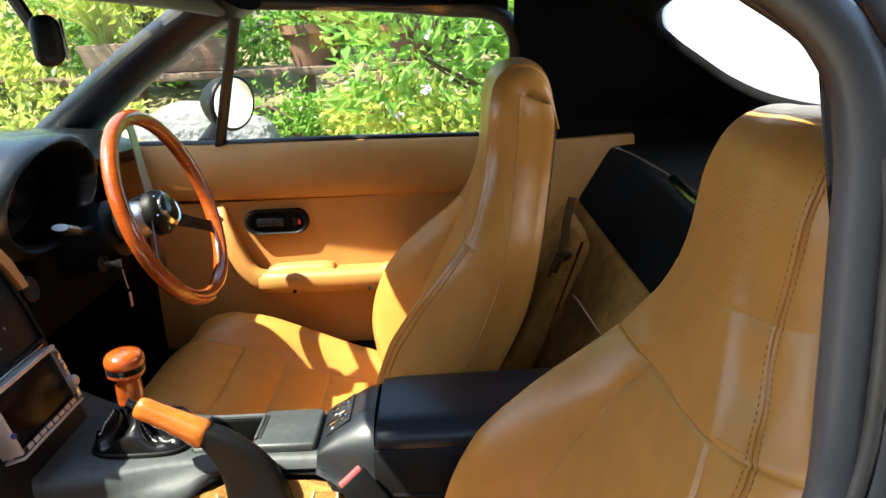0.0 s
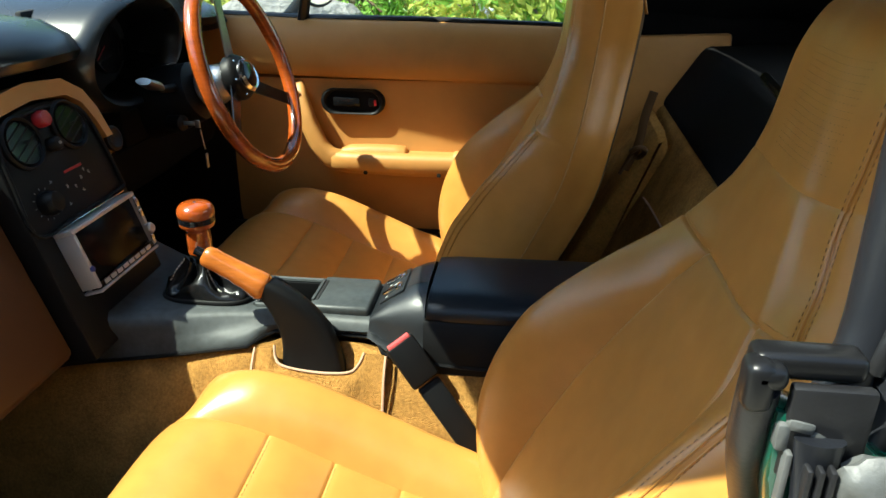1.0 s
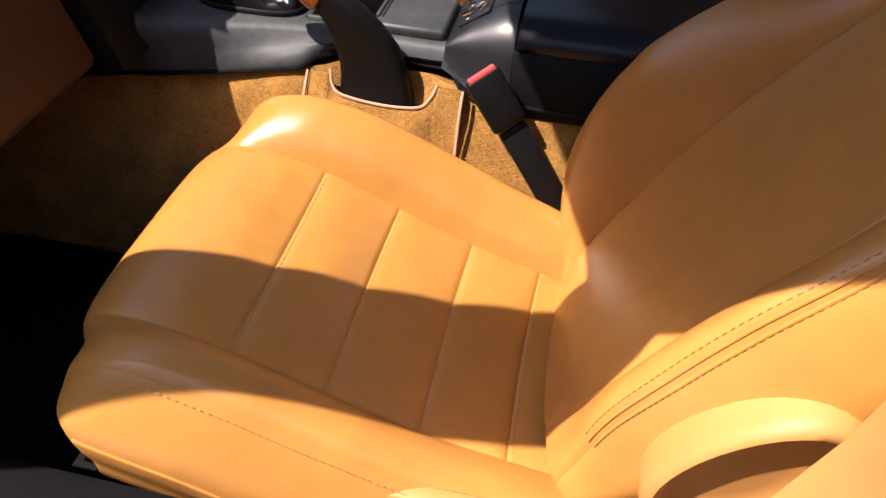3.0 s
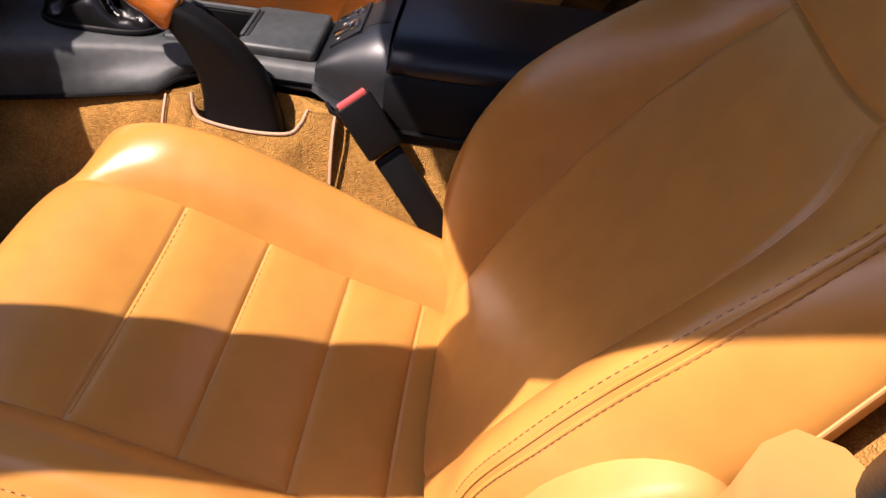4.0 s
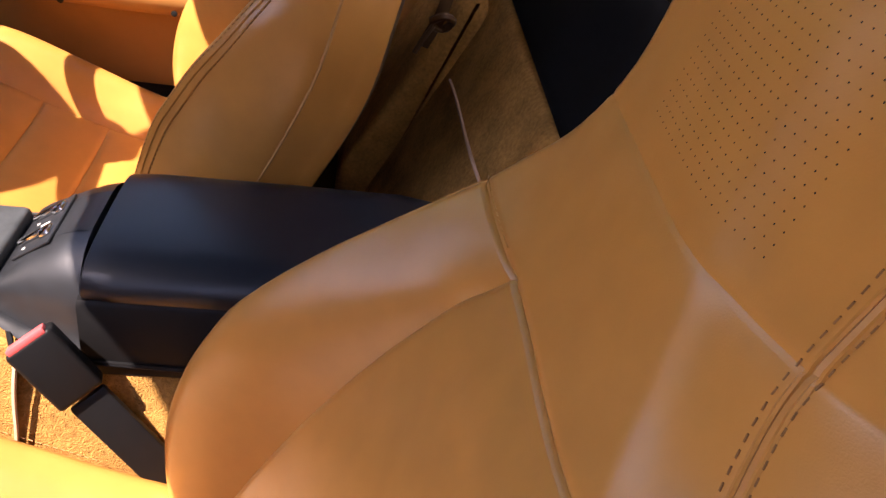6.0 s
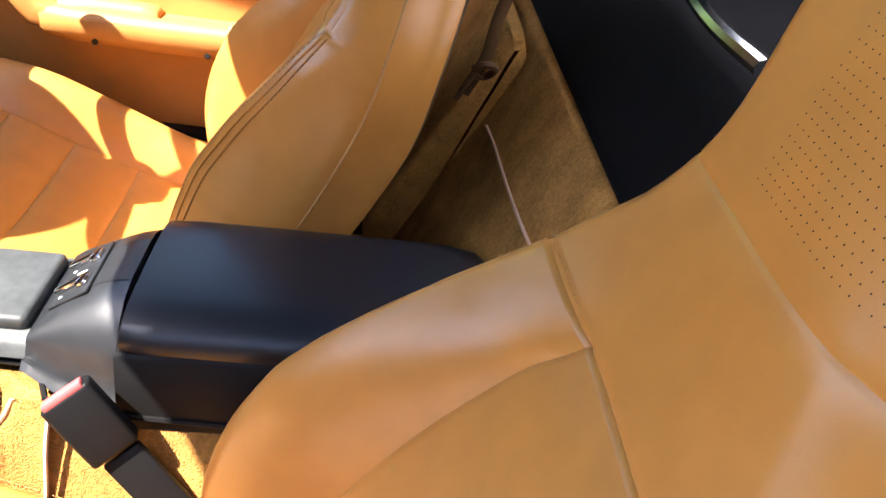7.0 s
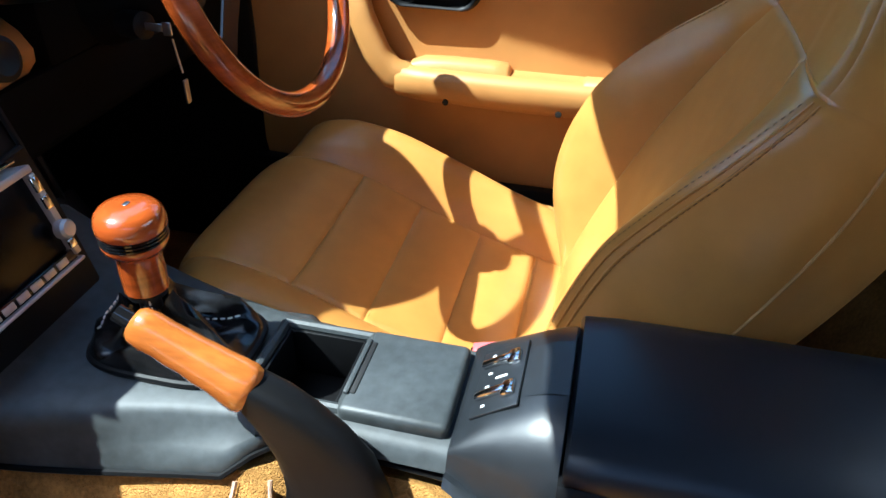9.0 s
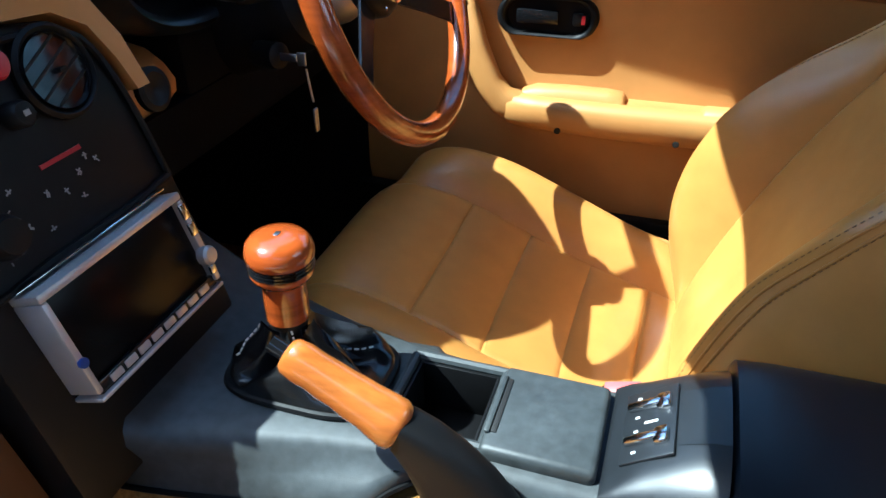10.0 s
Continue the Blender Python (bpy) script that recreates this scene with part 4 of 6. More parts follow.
part("button_strip", moved(box((0, -0.0385, 0.002), (0.148, 0.010, 0.016), 0.001), SM), BLACK_GLOSS, stereo, "black strip under the screen")
for k in range(8):
    part("button", moved(box((-0.056 + 0.0160 * k, -0.0385, 0.0105), (0.0125, 0.0062, 0.0018), 0.0007), SM), SILVER, stereo, "small silver button")
for k, h in ((0.030, 0.014), (0.013, 0.012), (-0.028, 0.008)):
    part("side_button", moved(box((0.0735, k, 0.0135), (0.0075, h, 0.003), 0.001), SM), CHROME, stereo)
part("volume_knob", moved(lathe([(0.0085, 0.010), (0.0085, 0.018), (0.0065, 0.0205), (0.002, 0.021)], Matrix.Translation((0.0735, -0.014, 0))), SM), SILVER, stereo, "round silver knob")
part("blue_button", moved(lathe([(0.004, 0.012), (0.004, 0.0148), (0.001, 0.0152)], Matrix.Translation((-0.0760, -0.012, 0))), SM), material("blue_plastic", (0.02, 0.05, 0.25), 0.3, bump=0), stereo)

DIM_MARK = material("grey_print", (0.30, 0.30, 0.29), 0.6, bump=0)
stack = thing("center_stack", SM @ Vector((0, -0.10, -0.02)), "black dashboard panel with round vents and heater controls", "dashboard panel")
out = [(-0.116, -0.13), (-0.112, 0.0), (-0.112, 0.10), (-0.106, 0.155), (-0.094, 0.186), (-0.070, 0.203), (-0.03, 0.210), (0.03, 0.210), (0.070, 0.203), (0.094, 0.186), (0.106, 0.155), (0.112, 0.10), (0.112, 0.0), (0.105, -0.13)]
part("face_plate", moved(prism(out, "z", -0.10, -0.016, 0.006), SM), BLACK_PLASTIC, stack, "black plastic face plate")
edge = cat([SM @ Vector((x, y, -0.014)) for x, y in ((0.104, 0.055), (0.102, 0.12), (0.092, 0.172), (0.066, 0.194), (0.0, 0.201), (-0.066, 0.194), (-0.092, 0.172), (-0.102, 0.12), (-0.104, 0.055), (-0.03, 0.052), (0.06, 0.052), (0.104, 0.055))], 60)
part("raised_edge", tube([tuple(p) for p in edge], 0.003, 6), BLACK_PLASTIC, stack)
for vx in (-0.052, 0.048):
    vm = SM @ Matrix.Translation((vx, 0.168, -0.016))
    vent = part("vent", moved(lathe([(0.036, 0.0), (0.036, 0.005), (0.033, 0.0075), (0.030, 0.005), (0.029, 0.0005)], Matrix.Identity(4)), vm), BLACK_PLASTIC, stack, "round black air vent")
    part("duct", moved(lathe([(0.0292, 0.0005), (0.028, 0.0002), (0.001, 0.0)], Matrix.Identity(4)), vm), DARK_RECESS, vent)
    part("rim", moved(lathe([(0.030, 0.003), (0.0285, 0.0072), (0.027, 0.003)], Matrix.Identity(4)), vm), BLACK_GLOSS, vent)
    for k in (-0.017, -0.006, 0.006, 0.017):
        part("slat", moved(box((0, k, 0.001), (2 * math.sqrt(0.027 ** 2 - k * k), 0.0022, 0.006), 0.0006), vm @ pose(0, 0, 0, 0, 0, 24)), DARK_RECESS, vent)
    part("slat_tab", moved(box((0.004, 0.0, 0.006), (0.007, 0.004, 0.005), 0.001), vm), BLACK_PLASTIC, vent)
part("hazard_switch", moved(lathe([(0.0115, -0.016), (0.0115, -0.004), (0.0095, -0.001), (0.001, 0.0)], Matrix.Translation((-0.002, 0.188, 0))), SM), RED_PLASTIC, stack, "round red hazard switch")
part("small_knob", moved(lathe([(0.010, -0.016), (0.010, -0.004), (0.008, -0.001), (0.001, 0.0)], Matrix.Translation((-0.002, 0.152, 0))), SM), BLACK_PLASTIC, stack)
part("symbol", moved(box((-0.002, 0.152, 0.0004), (0.005, 0.004, 0.0006), 0), SM), DIM_MARK, stack)
part("slider_line", moved(box((0.016, 0.112, -0.0152), (0.040, 0.0035, 0.0014), 0), SM), RED_PLASTIC, stack, "red temperature mark")
part("heater_knob", moved(lathe([(0.0165, -0.016), (0.0165, -0.005), (0.0150, -0.001), (0.0125, 0.004), (0.001, 0.005)], Matrix.Translation((-0.062, 0.086, 0))), SM), BLACK_PLASTIC, stack, "round black heater knob")
for k, (kx, ky) in enumerate(((-0.036, 0.108), (-0.010, 0.094), (0.006, 0.088), (-0.036, 0.080), (-0.020, 0.070), (0.024, 0.096), (0.036, 0.104), (0.044, 0.098), (0.018, 0.078))):
    spin = pose(0, 0, 0, 0, 0, 25 + 40 * k).to_3x3()
    bars = [box((kx, ky, -0.0153), (0.0058, 0.0010, 0.0008), 0, rot=spin), box((kx, ky + 0.0008, -0.0153), (0.0010, 0.0042, 0.0008), 0, rot=spin)]
    if k % 2:
        bars.append(box((kx + 0.001, ky - 0.0018, -0.0153), (0.0030, 0.0009, 0.0008), 0, rot=spin))
    part("symbol", moved(merge(*bars), SM), DIM_MARK, stack)
for a in range(0, 360, 30):
    part("tick", moved(box((-0.062 + 0.021 * math.cos(radians(a)), 0.086 + 0.021 * math.sin(radians(a)), -0.0153), (0.0026, 0.0008, 0.0008), 0, rot=pose(0, 0, 0, 0, 0, a).to_3x3()), SM), DIM_MARK, stack)

# ---- dashboard ----
dash = thing("dashboard", (-0.55, 0.0, 0.50), "black topped dashboard with tan vinyl face, coloured darker low down for shade", "dashboard")


def dash_piece(name, prof, ys, m, label="", angle=45):
    return part(name, loft([[(x + dx, y, z + dz) for x, z in prof] for y, dx, dz in ys]), m, dash, label, angle)


PAD = [(-0.86, 0.86), (-0.86, 0.905), (-0.72, 0.925), (-0.58, 0.928), (-0.49, 0.918), (-0.448, 0.898), (-0.436, 0.876), (-0.445, 0.862), (-0.50, 0.85)]
dash_piece("top_pad", PAD, [(-0.60, -0.06, -0.02), (-0.55, -0.085, -0.006), (-0.40, -0.105, 0), (-0.2, -0.105, 0), (-0.15, -0.08, 0), (-0.11, -0.02, 0), (0.0, 0, 0), (0.06, -0.004, -0.001), (0.095, -0.014, -0.004), (0.118, -0.034, -0.010), (0.13, -0.07, -0.02)], DASH_VINYL, "black padded dashboard top")
dash_piece("top_pad", PAD, [(0.395, -0.02, -0.004), (0.43, -0.004, 0), (0.45, 0, 0), (0.55, 0.0, -0.006), (0.60, 0.0, -0.02)], DASH_VINYL, "black padded dashboard top")
part("cowl_pad", box((-0.76, 0.25, 0.895), (0.20, 0.34, 0.06), 0.02), DASH_VINYL, dash, "black dashboard top behind the gauges")
dash_piece("passenger_face", [(-0.55, 0.857), (-0.48, 0.859), (-0.44, 0.848), (-0.410, 0.825), (-0.395, 0.795), (-0.393, 0.755), (-0.405, 0.728), (-0.43, 0.718), (-0.56, 0.71)],
           [(-0.60, -0.04, -0.02), (-0.55, -0.055, -0.02), (-0.40, -0.068, -0.02), (-0.26, -0.068, -0.02), (-0.20, -0.066, -0.018), (-0.172, -0.066, -0.014), (-0.158, -0.072, -0.014)], VINYL, "tan padded dashboard face")
HOOD = ((-0.112, 0.206), (-0.076, 0.230), (0, 0.238), (0.076, 0.230), (0.112, 0.206), (0.126, 0.175), (0.132, 0.13), (0.117, 0.13), (0.110, 0.16), (0.097, 0.190), (0.070, 0.207), (0, 0.214), (-0.070, 0.207), (-0.100, 0.192))
part("stack_hood", loft([[tuple(SM @ Vector((x * f, y, zz))) for x, y in HOOD] for zz, f in ((-0.12, 1.0), (-0.020, 1.0), (-0.012, 0.99))]), VINYL, dash, "tan vinyl hood round the centre stack", 60)
# the lid's dark colour stands in for shade under the dashboard
glove = part("glove_box", prism([(-0.455, 0.722), (-0.442, 0.714), (-0.380, 0.508), (-0.392, 0.498), (-0.52, 0.498), (-0.55, 0.722)], "y", -0.595, -0.158, 0.008), SHADED_VINYL, dash, "tan vinyl glove box lid, coloured dark for the shade on it")
part("glove_latch", box((-0.434, -0.245, 0.712), (0.024, 0.05, 0.022), 0.005), BLACK_PLASTIC, glove, "black glove box latch")
part("label_plate", box((-0.3955, -0.25, 0.552), (0.004, 0.055, 0.016), 0.001, rot=pose(0, 0, 0, 0, -17, 0).to_3x3()), CREAM, glove, "small pale plate")
dash_piece("driver_face", [(-0.60, 0.755), (-0.49, 0.757), (-0.465, 0.752), (-0.448, 0.74), (-0.438, 0.725), (-0.440, 0.712), (-0.46, 0.69), (-0.56, 0.67), (-0.62, 0.67)],
           [(0.085, -0.024, 0), (0.13, -0.022, -0.006), (0.185, -0.034, -0.012), (0.20, -0.05, -0.016)], VINYL, "tan lower dashboard face")
part("knee_panel", prism([(-0.62, 0.668), (-0.47, 0.688), (-0.50, 0.60), (-0.62, 0.52)], "y", 0.085, 0.60, 0.006), CANVAS, dash, "black knee panel")
part("under_panel", box((-0.53, 0.40, 0.72), (0.12, 0.40, 0.07), 0.01), CANVAS, dash, "black lower dashboard panel")
part("dark_socket", moved(lathe([(0.020, 0), (0.020, 0.006), (0.015, 0.008), (0.002, 0.004)], Matrix.Identity(4)), axis_pose((-0.432, 0.100, 0.735), (1, 0, 0.2), (0, 1, 0))), BLACK_PLASTIC, dash, "dark round socket")

# instrument hood with gauges
cluster = thing("instrument_hood", (-0.50, 0.29, 0.80), "black hood over dark round gauges", "instrument cluster")
HC = (0.247, 0.845)
rings = []
for f, g, dep in ((1.26, 1.22, -0.70), (1.20, 1.22, -0.56), (1.16, 1.24, -0.47), (1.12, 1.20, -0.446), (1.05, 1.09, -0.438), (1.0, 1.0, -0.444), (0.97, 0.96, -0.48), (0.97, 0.96, -0.55)):
    row = []
    for k in np.linspace(0, 2 * math.pi, 48, endpoint=False):
        y, z = HC[0] + 0.138 * f * math.cos(k), HC[1] + 0.080 * g * math.sin(k)
        row.append((dep + (z - HC[1]) * (0.22 if dep > -0.52 else 0), y, z))
    rings.append(row)
part("hood", loft(rings, True, False), DASH_VINYL, cluster, "black padded hood", 60)
part("gauge_panel", box((-0.552, 0.247, 0.845), (0.012, 0.27, 0.155), 0.004), DARK_RECESS, cluster)
for gy, r in ((0.195, 0.046), (0.300, 0.046), (0.143, 0.020), (0.352, 0.020), (0.2475, 0.018)):
    gz = 0.842 if r > 0.03 else (0.83 if gy != 0.2475 else 0.885)
    g = part("gauge", lathe([(r, 0.0), (r, 0.012), (r - 0.003, 0.012), (r - 0.004, 0.003), (0.001, 0.002)], axis_pose((-0.546, gy, gz), (1, 0, 0.1), (0, 1, 0)), 24), BLACK_GLOSS, cluster, "dark round gauge")
    part("needle", box((-0.541, gy - r * 0.3, gz - r * 0.2), (0.001, r * 0.9, 0.0015), 0, rot=pose(0, 0, 0, 35, 0, 0).to_3x3()), RED_PLASTIC, g)

# ---- steering ----
WC, WT, WR = Vector((-0.283, 0.316, 0.799)), radians(17.5), 0.166
WN = Vector((math.cos(WT), 0, math.sin(WT)))
WM = axis_pose(WC, WN, (0, 1, 0))
wheel = thing("steering_wheel", WC, "three-spoke steering wheel with a varnished wooden rim", "steering wheel")
part("rim", tube([tuple(WM @ Vector((WR * math.cos(k), WR * math.sin(k), 0))) for k in np.linspace(0, 2 * math.pi, 96, endpoint=False)], 0.0135, 14, loop=True, up=tuple(WN)), WOOD, wheel, "varnished reddish wooden rim", 80)
for ang in (90, 210, 330):
    q = radians(ang + 0)
    d, e = Vector((math.cos(q), math.sin(q), 0)), Vector((-math.sin(q), math.cos(q), 0))
    outl = []
    for f, w in ((0.026, 0.017), (0.06, 0.0145), (0.10, 0.0125), (0.14, 0.0125), (0.163, 0.016)):
        zz = -0.030 * max(0, 1 - f / 0.15) ** 0.9
        outl.append([tuple(WM @ (d * f + e * (w * a) + Vector((0, 0, zz + b)))) for a, b in ((-1, 0.0), (-0.92, 0.0016), (0.92, 0.0016), (1, 0), (0.92, -0.0016), (-0.92, -0.0016))])
    part("spoke", loft(outl), BLACK_GLOSS if ang != 90 else BRUSHED, wheel, "flat metal spoke")
part("hub", lathe([(0.032, -0.040), (0.040, -0.034), (0.041, -0.020), (0.037, -0.012), (0.030, -0.008)], WM), BLACK_PLASTIC, wheel, "black hub")
part("horn_ring", lathe([(0.029, -0.010), (0.030, -0.002), (0.026, 0.003), (0.022, 0.001)], WM), CHROME, wheel, "bright horn button ring")
part("horn_button", lathe([(0.022, -0.004), (0.022, 0.002), (0.014, 0.005), (0.001, 0.006)], WM), BLACK_GLOSS, wheel, "black horn button")
for k in np.linspace(0, 2 * math.pi, 6, endpoint=False):
    part("screw", lathe([(0.0022, -0.012), (0.0022, -0.010), (0.0008, -0.0095)], WM @ Matrix.Translation((0.035 * math.cos(k), 0.035 * math.sin(k), 0)), 8), CHROME, wheel)
column = thing("steering_column", tuple(WC - WN * 0.2), "black steering column with stalks and ignition key", "steering column")
part("boss", lathe([(0.030, -0.095), (0.036, -0.090), (0.036, -0.066), (0.030, -0.046), (0.026, -0.040)], WM), BRUSHED, column, "grey metal wheel boss")
part("shroud", lathe([(0.062, -0.30), (0.060, -0.16), (0.052, -0.105), (0.030, -0.096)], WM), BLACK_PLASTIC, column, "black column shroud")
part("stalk", tube(cat([WM @ Vector((-0.05, 0.02, -0.12)), WM @ Vector((-0.09, 0.024, -0.115)), WM @ Vector((-0.12, 0.03, -0.109))], 10), 0.007, 10), BLACK_PLASTIC, column, "black indicator stalk")
part("stalk_end", tube([tuple(WM @ Vector((-0.112, 0.028, -0.110))), tuple(WM @ Vector((-0.130, 0.036, -0.107))), tuple(WM @ Vector((-0.160, 0.048, -0.102)))], [0.010, 0.018, 0.013], 12, flat=0.45), BRUSHED, column, "shiny flat stalk end")
part("stalk", tube(cat([WM @ Vector((0.05, 0.02, -0.12)), WM @ Vector((0.11, 0.022, -0.115)), WM @ Vector((0.155, 0.022, -0.105))], 10), 0.008, 10), BLACK_PLASTIC, column, "black wiper stalk")
kp = Vector((-0.385, 0.245, 0.725))
part("lock_barrel", lathe([(0.014, -0.03), (0.014, 0.0), (0.010, 0.003)], axis_pose(kp, (1, -0.3, 0.1), (0, 1, 0)), 16), BLACK_PLASTIC, column, "ignition lock")
part("key", merge(box(kp + Vector((0.012, -0.002, 0)), (0.020, 0.003, 0.008), 0.001), box(kp + Vector((0.028, -0.004, 0)), (0.010, 0.003, 0.014), 0.002)), STEEL, column, "ignition key")
part("key_fob", merge(tube(cat([kp + Vector((0.032, -0.004, -0.01)), kp + Vector((0.034, -0.004, -0.03)), kp + Vector((0.036, -0.004, -0.045))], 6), 0.0012, 6), box(kp + Vector((0.037, -0.004, -0.065)), (0.003, 0.008, 0.026), 0.001)), STEEL, column, "hanging key and ring")

# pedals and footwell
whole("firewall", box((-0.90, 0.0, 0.52), (0.02, 1.30, 0.72), 0.004), CANVAS, "dark firewall lining", "wall panel", "structure")
for sg in (1, -1):
    whole("kick_panel_" + ("right" if sg > 0 else "left"), box((-0.68, sg * 0.615, 0.52), (0.44, 0.015, 0.72), 0.004), BLACK_PLASTIC, "dark footwell side lining", "trim panel", "structure")
pedals = thing("pedals", (-0.72, 0.29, 0.30), "black foot pedals under the dashboard", "pedals")
for py in (0.20, 0.30, 0.40):
    part("pedal", merge(box((-0.70, py, 0.36), (0.012, 0.055, 0.06), 0.004, rot=pose(0, 0, 0, 0, -25, 0).to_3x3()), tube([(-0.71, py, 0.38), (-0.76, py, 0.56)], 0.007, 8)), RUBBER_BLACK, pedals)

# ---- driver's door ----
door = thing("door_1", (-0.10, 0.62, 0.36), "closed driver door with tan vinyl trim and window", "car door", kind="structure")


def along_x(prof, xs, m, name, label="", angle=50):
    """A (y, z) outline pushed through stations of (x, dy, dz)."""
    return part(name, loft([[(x, y + dy, z + dz) for y, z in prof] for x, dy, dz in xs]), m, door, label, angle)


along_x([(0.632, 0.852), (0.618, 0.858), (0.604, 0.852), (0.592, 0.830), (0.585, 0.800), (0.587, 0.770), (0.596, 0.745), (0.604, 0.738), (0.640, 0.738), (0.648, 0.80)],
        [(-0.50, 0.012, 0.008), (-0.40, 0.004, 0.006), (-0.2, 0, 0.002), (0.0, 0, 0), (0.2, 0, -0.004), (0.272, 0, -0.006), (0.280, 0.010, -0.008)], VINYL, "upper_pad", "padded tan vinyl door top")
along_x([(0.606, 0.736), (0.612, 0.70), (0.612, 0.60), (0.604, 0.55), (0.600, 0.42), (0.604, 0.395), (0.64, 0.395), (0.64, 0.736)],
        [(-0.50, 0.012, 0.0), (-0.40, 0.004, 0), (0.0, 0, 0), (0.27, 0, 0), (0.280, 0.01, 0)], VINYL, "lower_panel", "flat tan vinyl door panel")
part("lower_trim", box((-0.10, 0.605, 0.385), (0.76, 0.03, 0.022), 0.004), BLACK_PLASTIC, door, "black strip at the foot of the door")
# armrest with its slanting pull handle
arm = []
for x, y0, zt, zb in ((-0.232, 0.575, 0.582, 0.540), (-0.215, 0.553, 0.585, 0.538), (-0.17, 0.546, 0.586, 0.536), (-0.05, 0.544, 0.586, 0.534), (0.08, 0.546, 0.587, 0.534), (0.20, 0.552, 0.588, 0.536), (0.268, 0.570, 0.586, 0.542)):
    arm.append([(x, 0.612, zb - 0.004), (x, y0 + 0.030, zb - 0.002), (x, y0 + 0.012, zb + 0.004), (x, y0 + 0.001, zb + 0.016), (x, y0 + 0.001, zt - 0.010), (x, y0 + 0.008, zt - 0.001), (x, y0 + 0.022, zt + 0.001), (x, y0 + 0.034, zt - 0.004), (x, 0.612, zt - 0.006)])
armrest = part("armrest", loft(arm), VINYL, door, "tan moulded armrest", 60)
for name_, xs in (("tray_lip", ((-0.200, 0.000), (-0.180, 0.008), (-0.14, 0.010), (-0.08, 0.010), (-0.058, 0.008), (-0.052, 0.000))), ("pull_lip", ((0.050, 0.000), (0.056, 0.006), (0.10, 0.007), (0.16, 0.006), (0.200, 0.004), (0.240, 0.000)))):
    y0 = 0.575 if name_ == "tray_lip" else 0.556
    part(name_, loft([[(x, y0, 0.582), (x, y0 + 0.003, 0.585 + 0.6 * h), (x, y0 + 0.010, 0.586 + h), (x, y0 + 0.026, 0.586 + h), (x, y0 + 0.034, 0.582 + 0.5 * h), (x, y0 + 0.036, 0.578)] for x, h in xs]), VINYL, armrest, "", 60)
pull = []
for x, y, z, w, h in ((-0.302, 0.604, 0.728, 0.016, 0.010), (-0.299, 0.592, 0.720, 0.020, 0.014), (-0.288, 0.578, 0.695, 0.020, 0.016), (-0.268, 0.566, 0.645, 0.019, 0.016), (-0.248, 0.562, 0.600, 0.020, 0.018), (-0.226, 0.562, 0.572, 0.022, 0.020), (-0.195, 0.564, 0.564, 0.022, 0.020)):
    d = Vector((0.4, 0, -0.9)) if z > 0.59 else Vector((0.85, 0, -0.5))
    d.normalize()
    s = Vector((d.z, 0, -d.x))
    pull.append([tuple(Vector((x, y + 0.012, z)) + s * (w * math.copysign(abs(math.cos(k)) ** 0.7, math.cos(k))) + Vector((0, 1, 0)) * (h * math.copysign(abs(math.sin(k)) ** 0.7, math.sin(k)))) for k in np.linspace(0, 2 * math.pi, 18, endpoint=False)])
handle = part("pull_handle", loft(pull), VINYL, door, "tan slanting pull handle", 60)
part("screw_cover", box((-0.292, 0.578, 0.706), (0.016, 0.006, 0.018), 0.002), VINYL, handle)
for x in (-0.138, 0.024):
    part("screw", lathe([(0.0045, 0), (0.0045, 0.002), (0.001, 0.0025)], axis_pose((x, 0.5475, 0.546), (0, -1, 0), (1, 0, 0)), 14), DARK_RECESS, armrest, "dark screw")
rings = []
for f, y in ((1.0, 0.613), (1.0, 0.603), (0.94, 0.599), (0.86, 0.600), (0.82, 0.607), (0.80, 0.6095)):
    rings.append([(-0.173 + f * (math.copysign(0.043, math.cos(k)) + 0.028 * math.cos(k)), y, 0.688 + f * 0.028 * math.sin(k)) for k in np.linspace(0.001, 2 * math.pi + 0.001, 36, endpoint=False)])
bezel = part("latch_bezel", loft(rings), BLACK_PLASTIC, door, "black oval latch surround", 60)
part("latch_lever", box((-0.186, 0.602, 0.688), (0.060, 0.006, 0.020), 0.004), BLACK_GLOSS, bezel)
part("lock_slide", box((-0.130, 0.602, 0.688), (0.014, 0.006, 0.018), 0.003), BLACK_PLASTIC, bezel)
part("lock_mark", box((-0.122, 0.599, 0.688), (0.005, 0.002, 0.012), 0), RED_PLASTIC, bezel, "red lock mark")
# window, divider and belt seal
part("belt_seal", tube([(-0.50, 0.634, 0.868), (-0.28, 0.624, 0.862), (0.0, 0.622, 0.860), (0.28, 0.622, 0.852)], 0.007, 8), RUBBER_BLACK, door, "black belt seal")
part("divider", tube([(-0.279, 0.622, 0.85), (-0.233, 0.572, 0.98), (-0.180, 0.520, 1.125)], 0.0125, 10, flat=0.7), RUBBER_BLACK, door, "black window divider bar")


def pane(name, quads, m, parent, label, thick=0.004):
    bm = bmesh.new()
    for pts in quads:
        bm.faces.new([bm.verts.new(p) for p in pts])
    bmesh.ops.remove_doubles(bm, verts=bm.verts, dist=1e-5)
    bmesh.ops.recalc_face_normals(bm, faces=bm.faces)
    ret = bmesh.ops.extrude_face_region(bm, geom=bm.faces[:])
    bmesh.ops.translate(bm, vec=(0, thick, 0), verts=[g for g in ret["geom"] if isinstance(g, bmesh.types.BMVert)])
    ob = part(name, bm, m, parent, label)
    ob.visible_shadow = False
    return ob


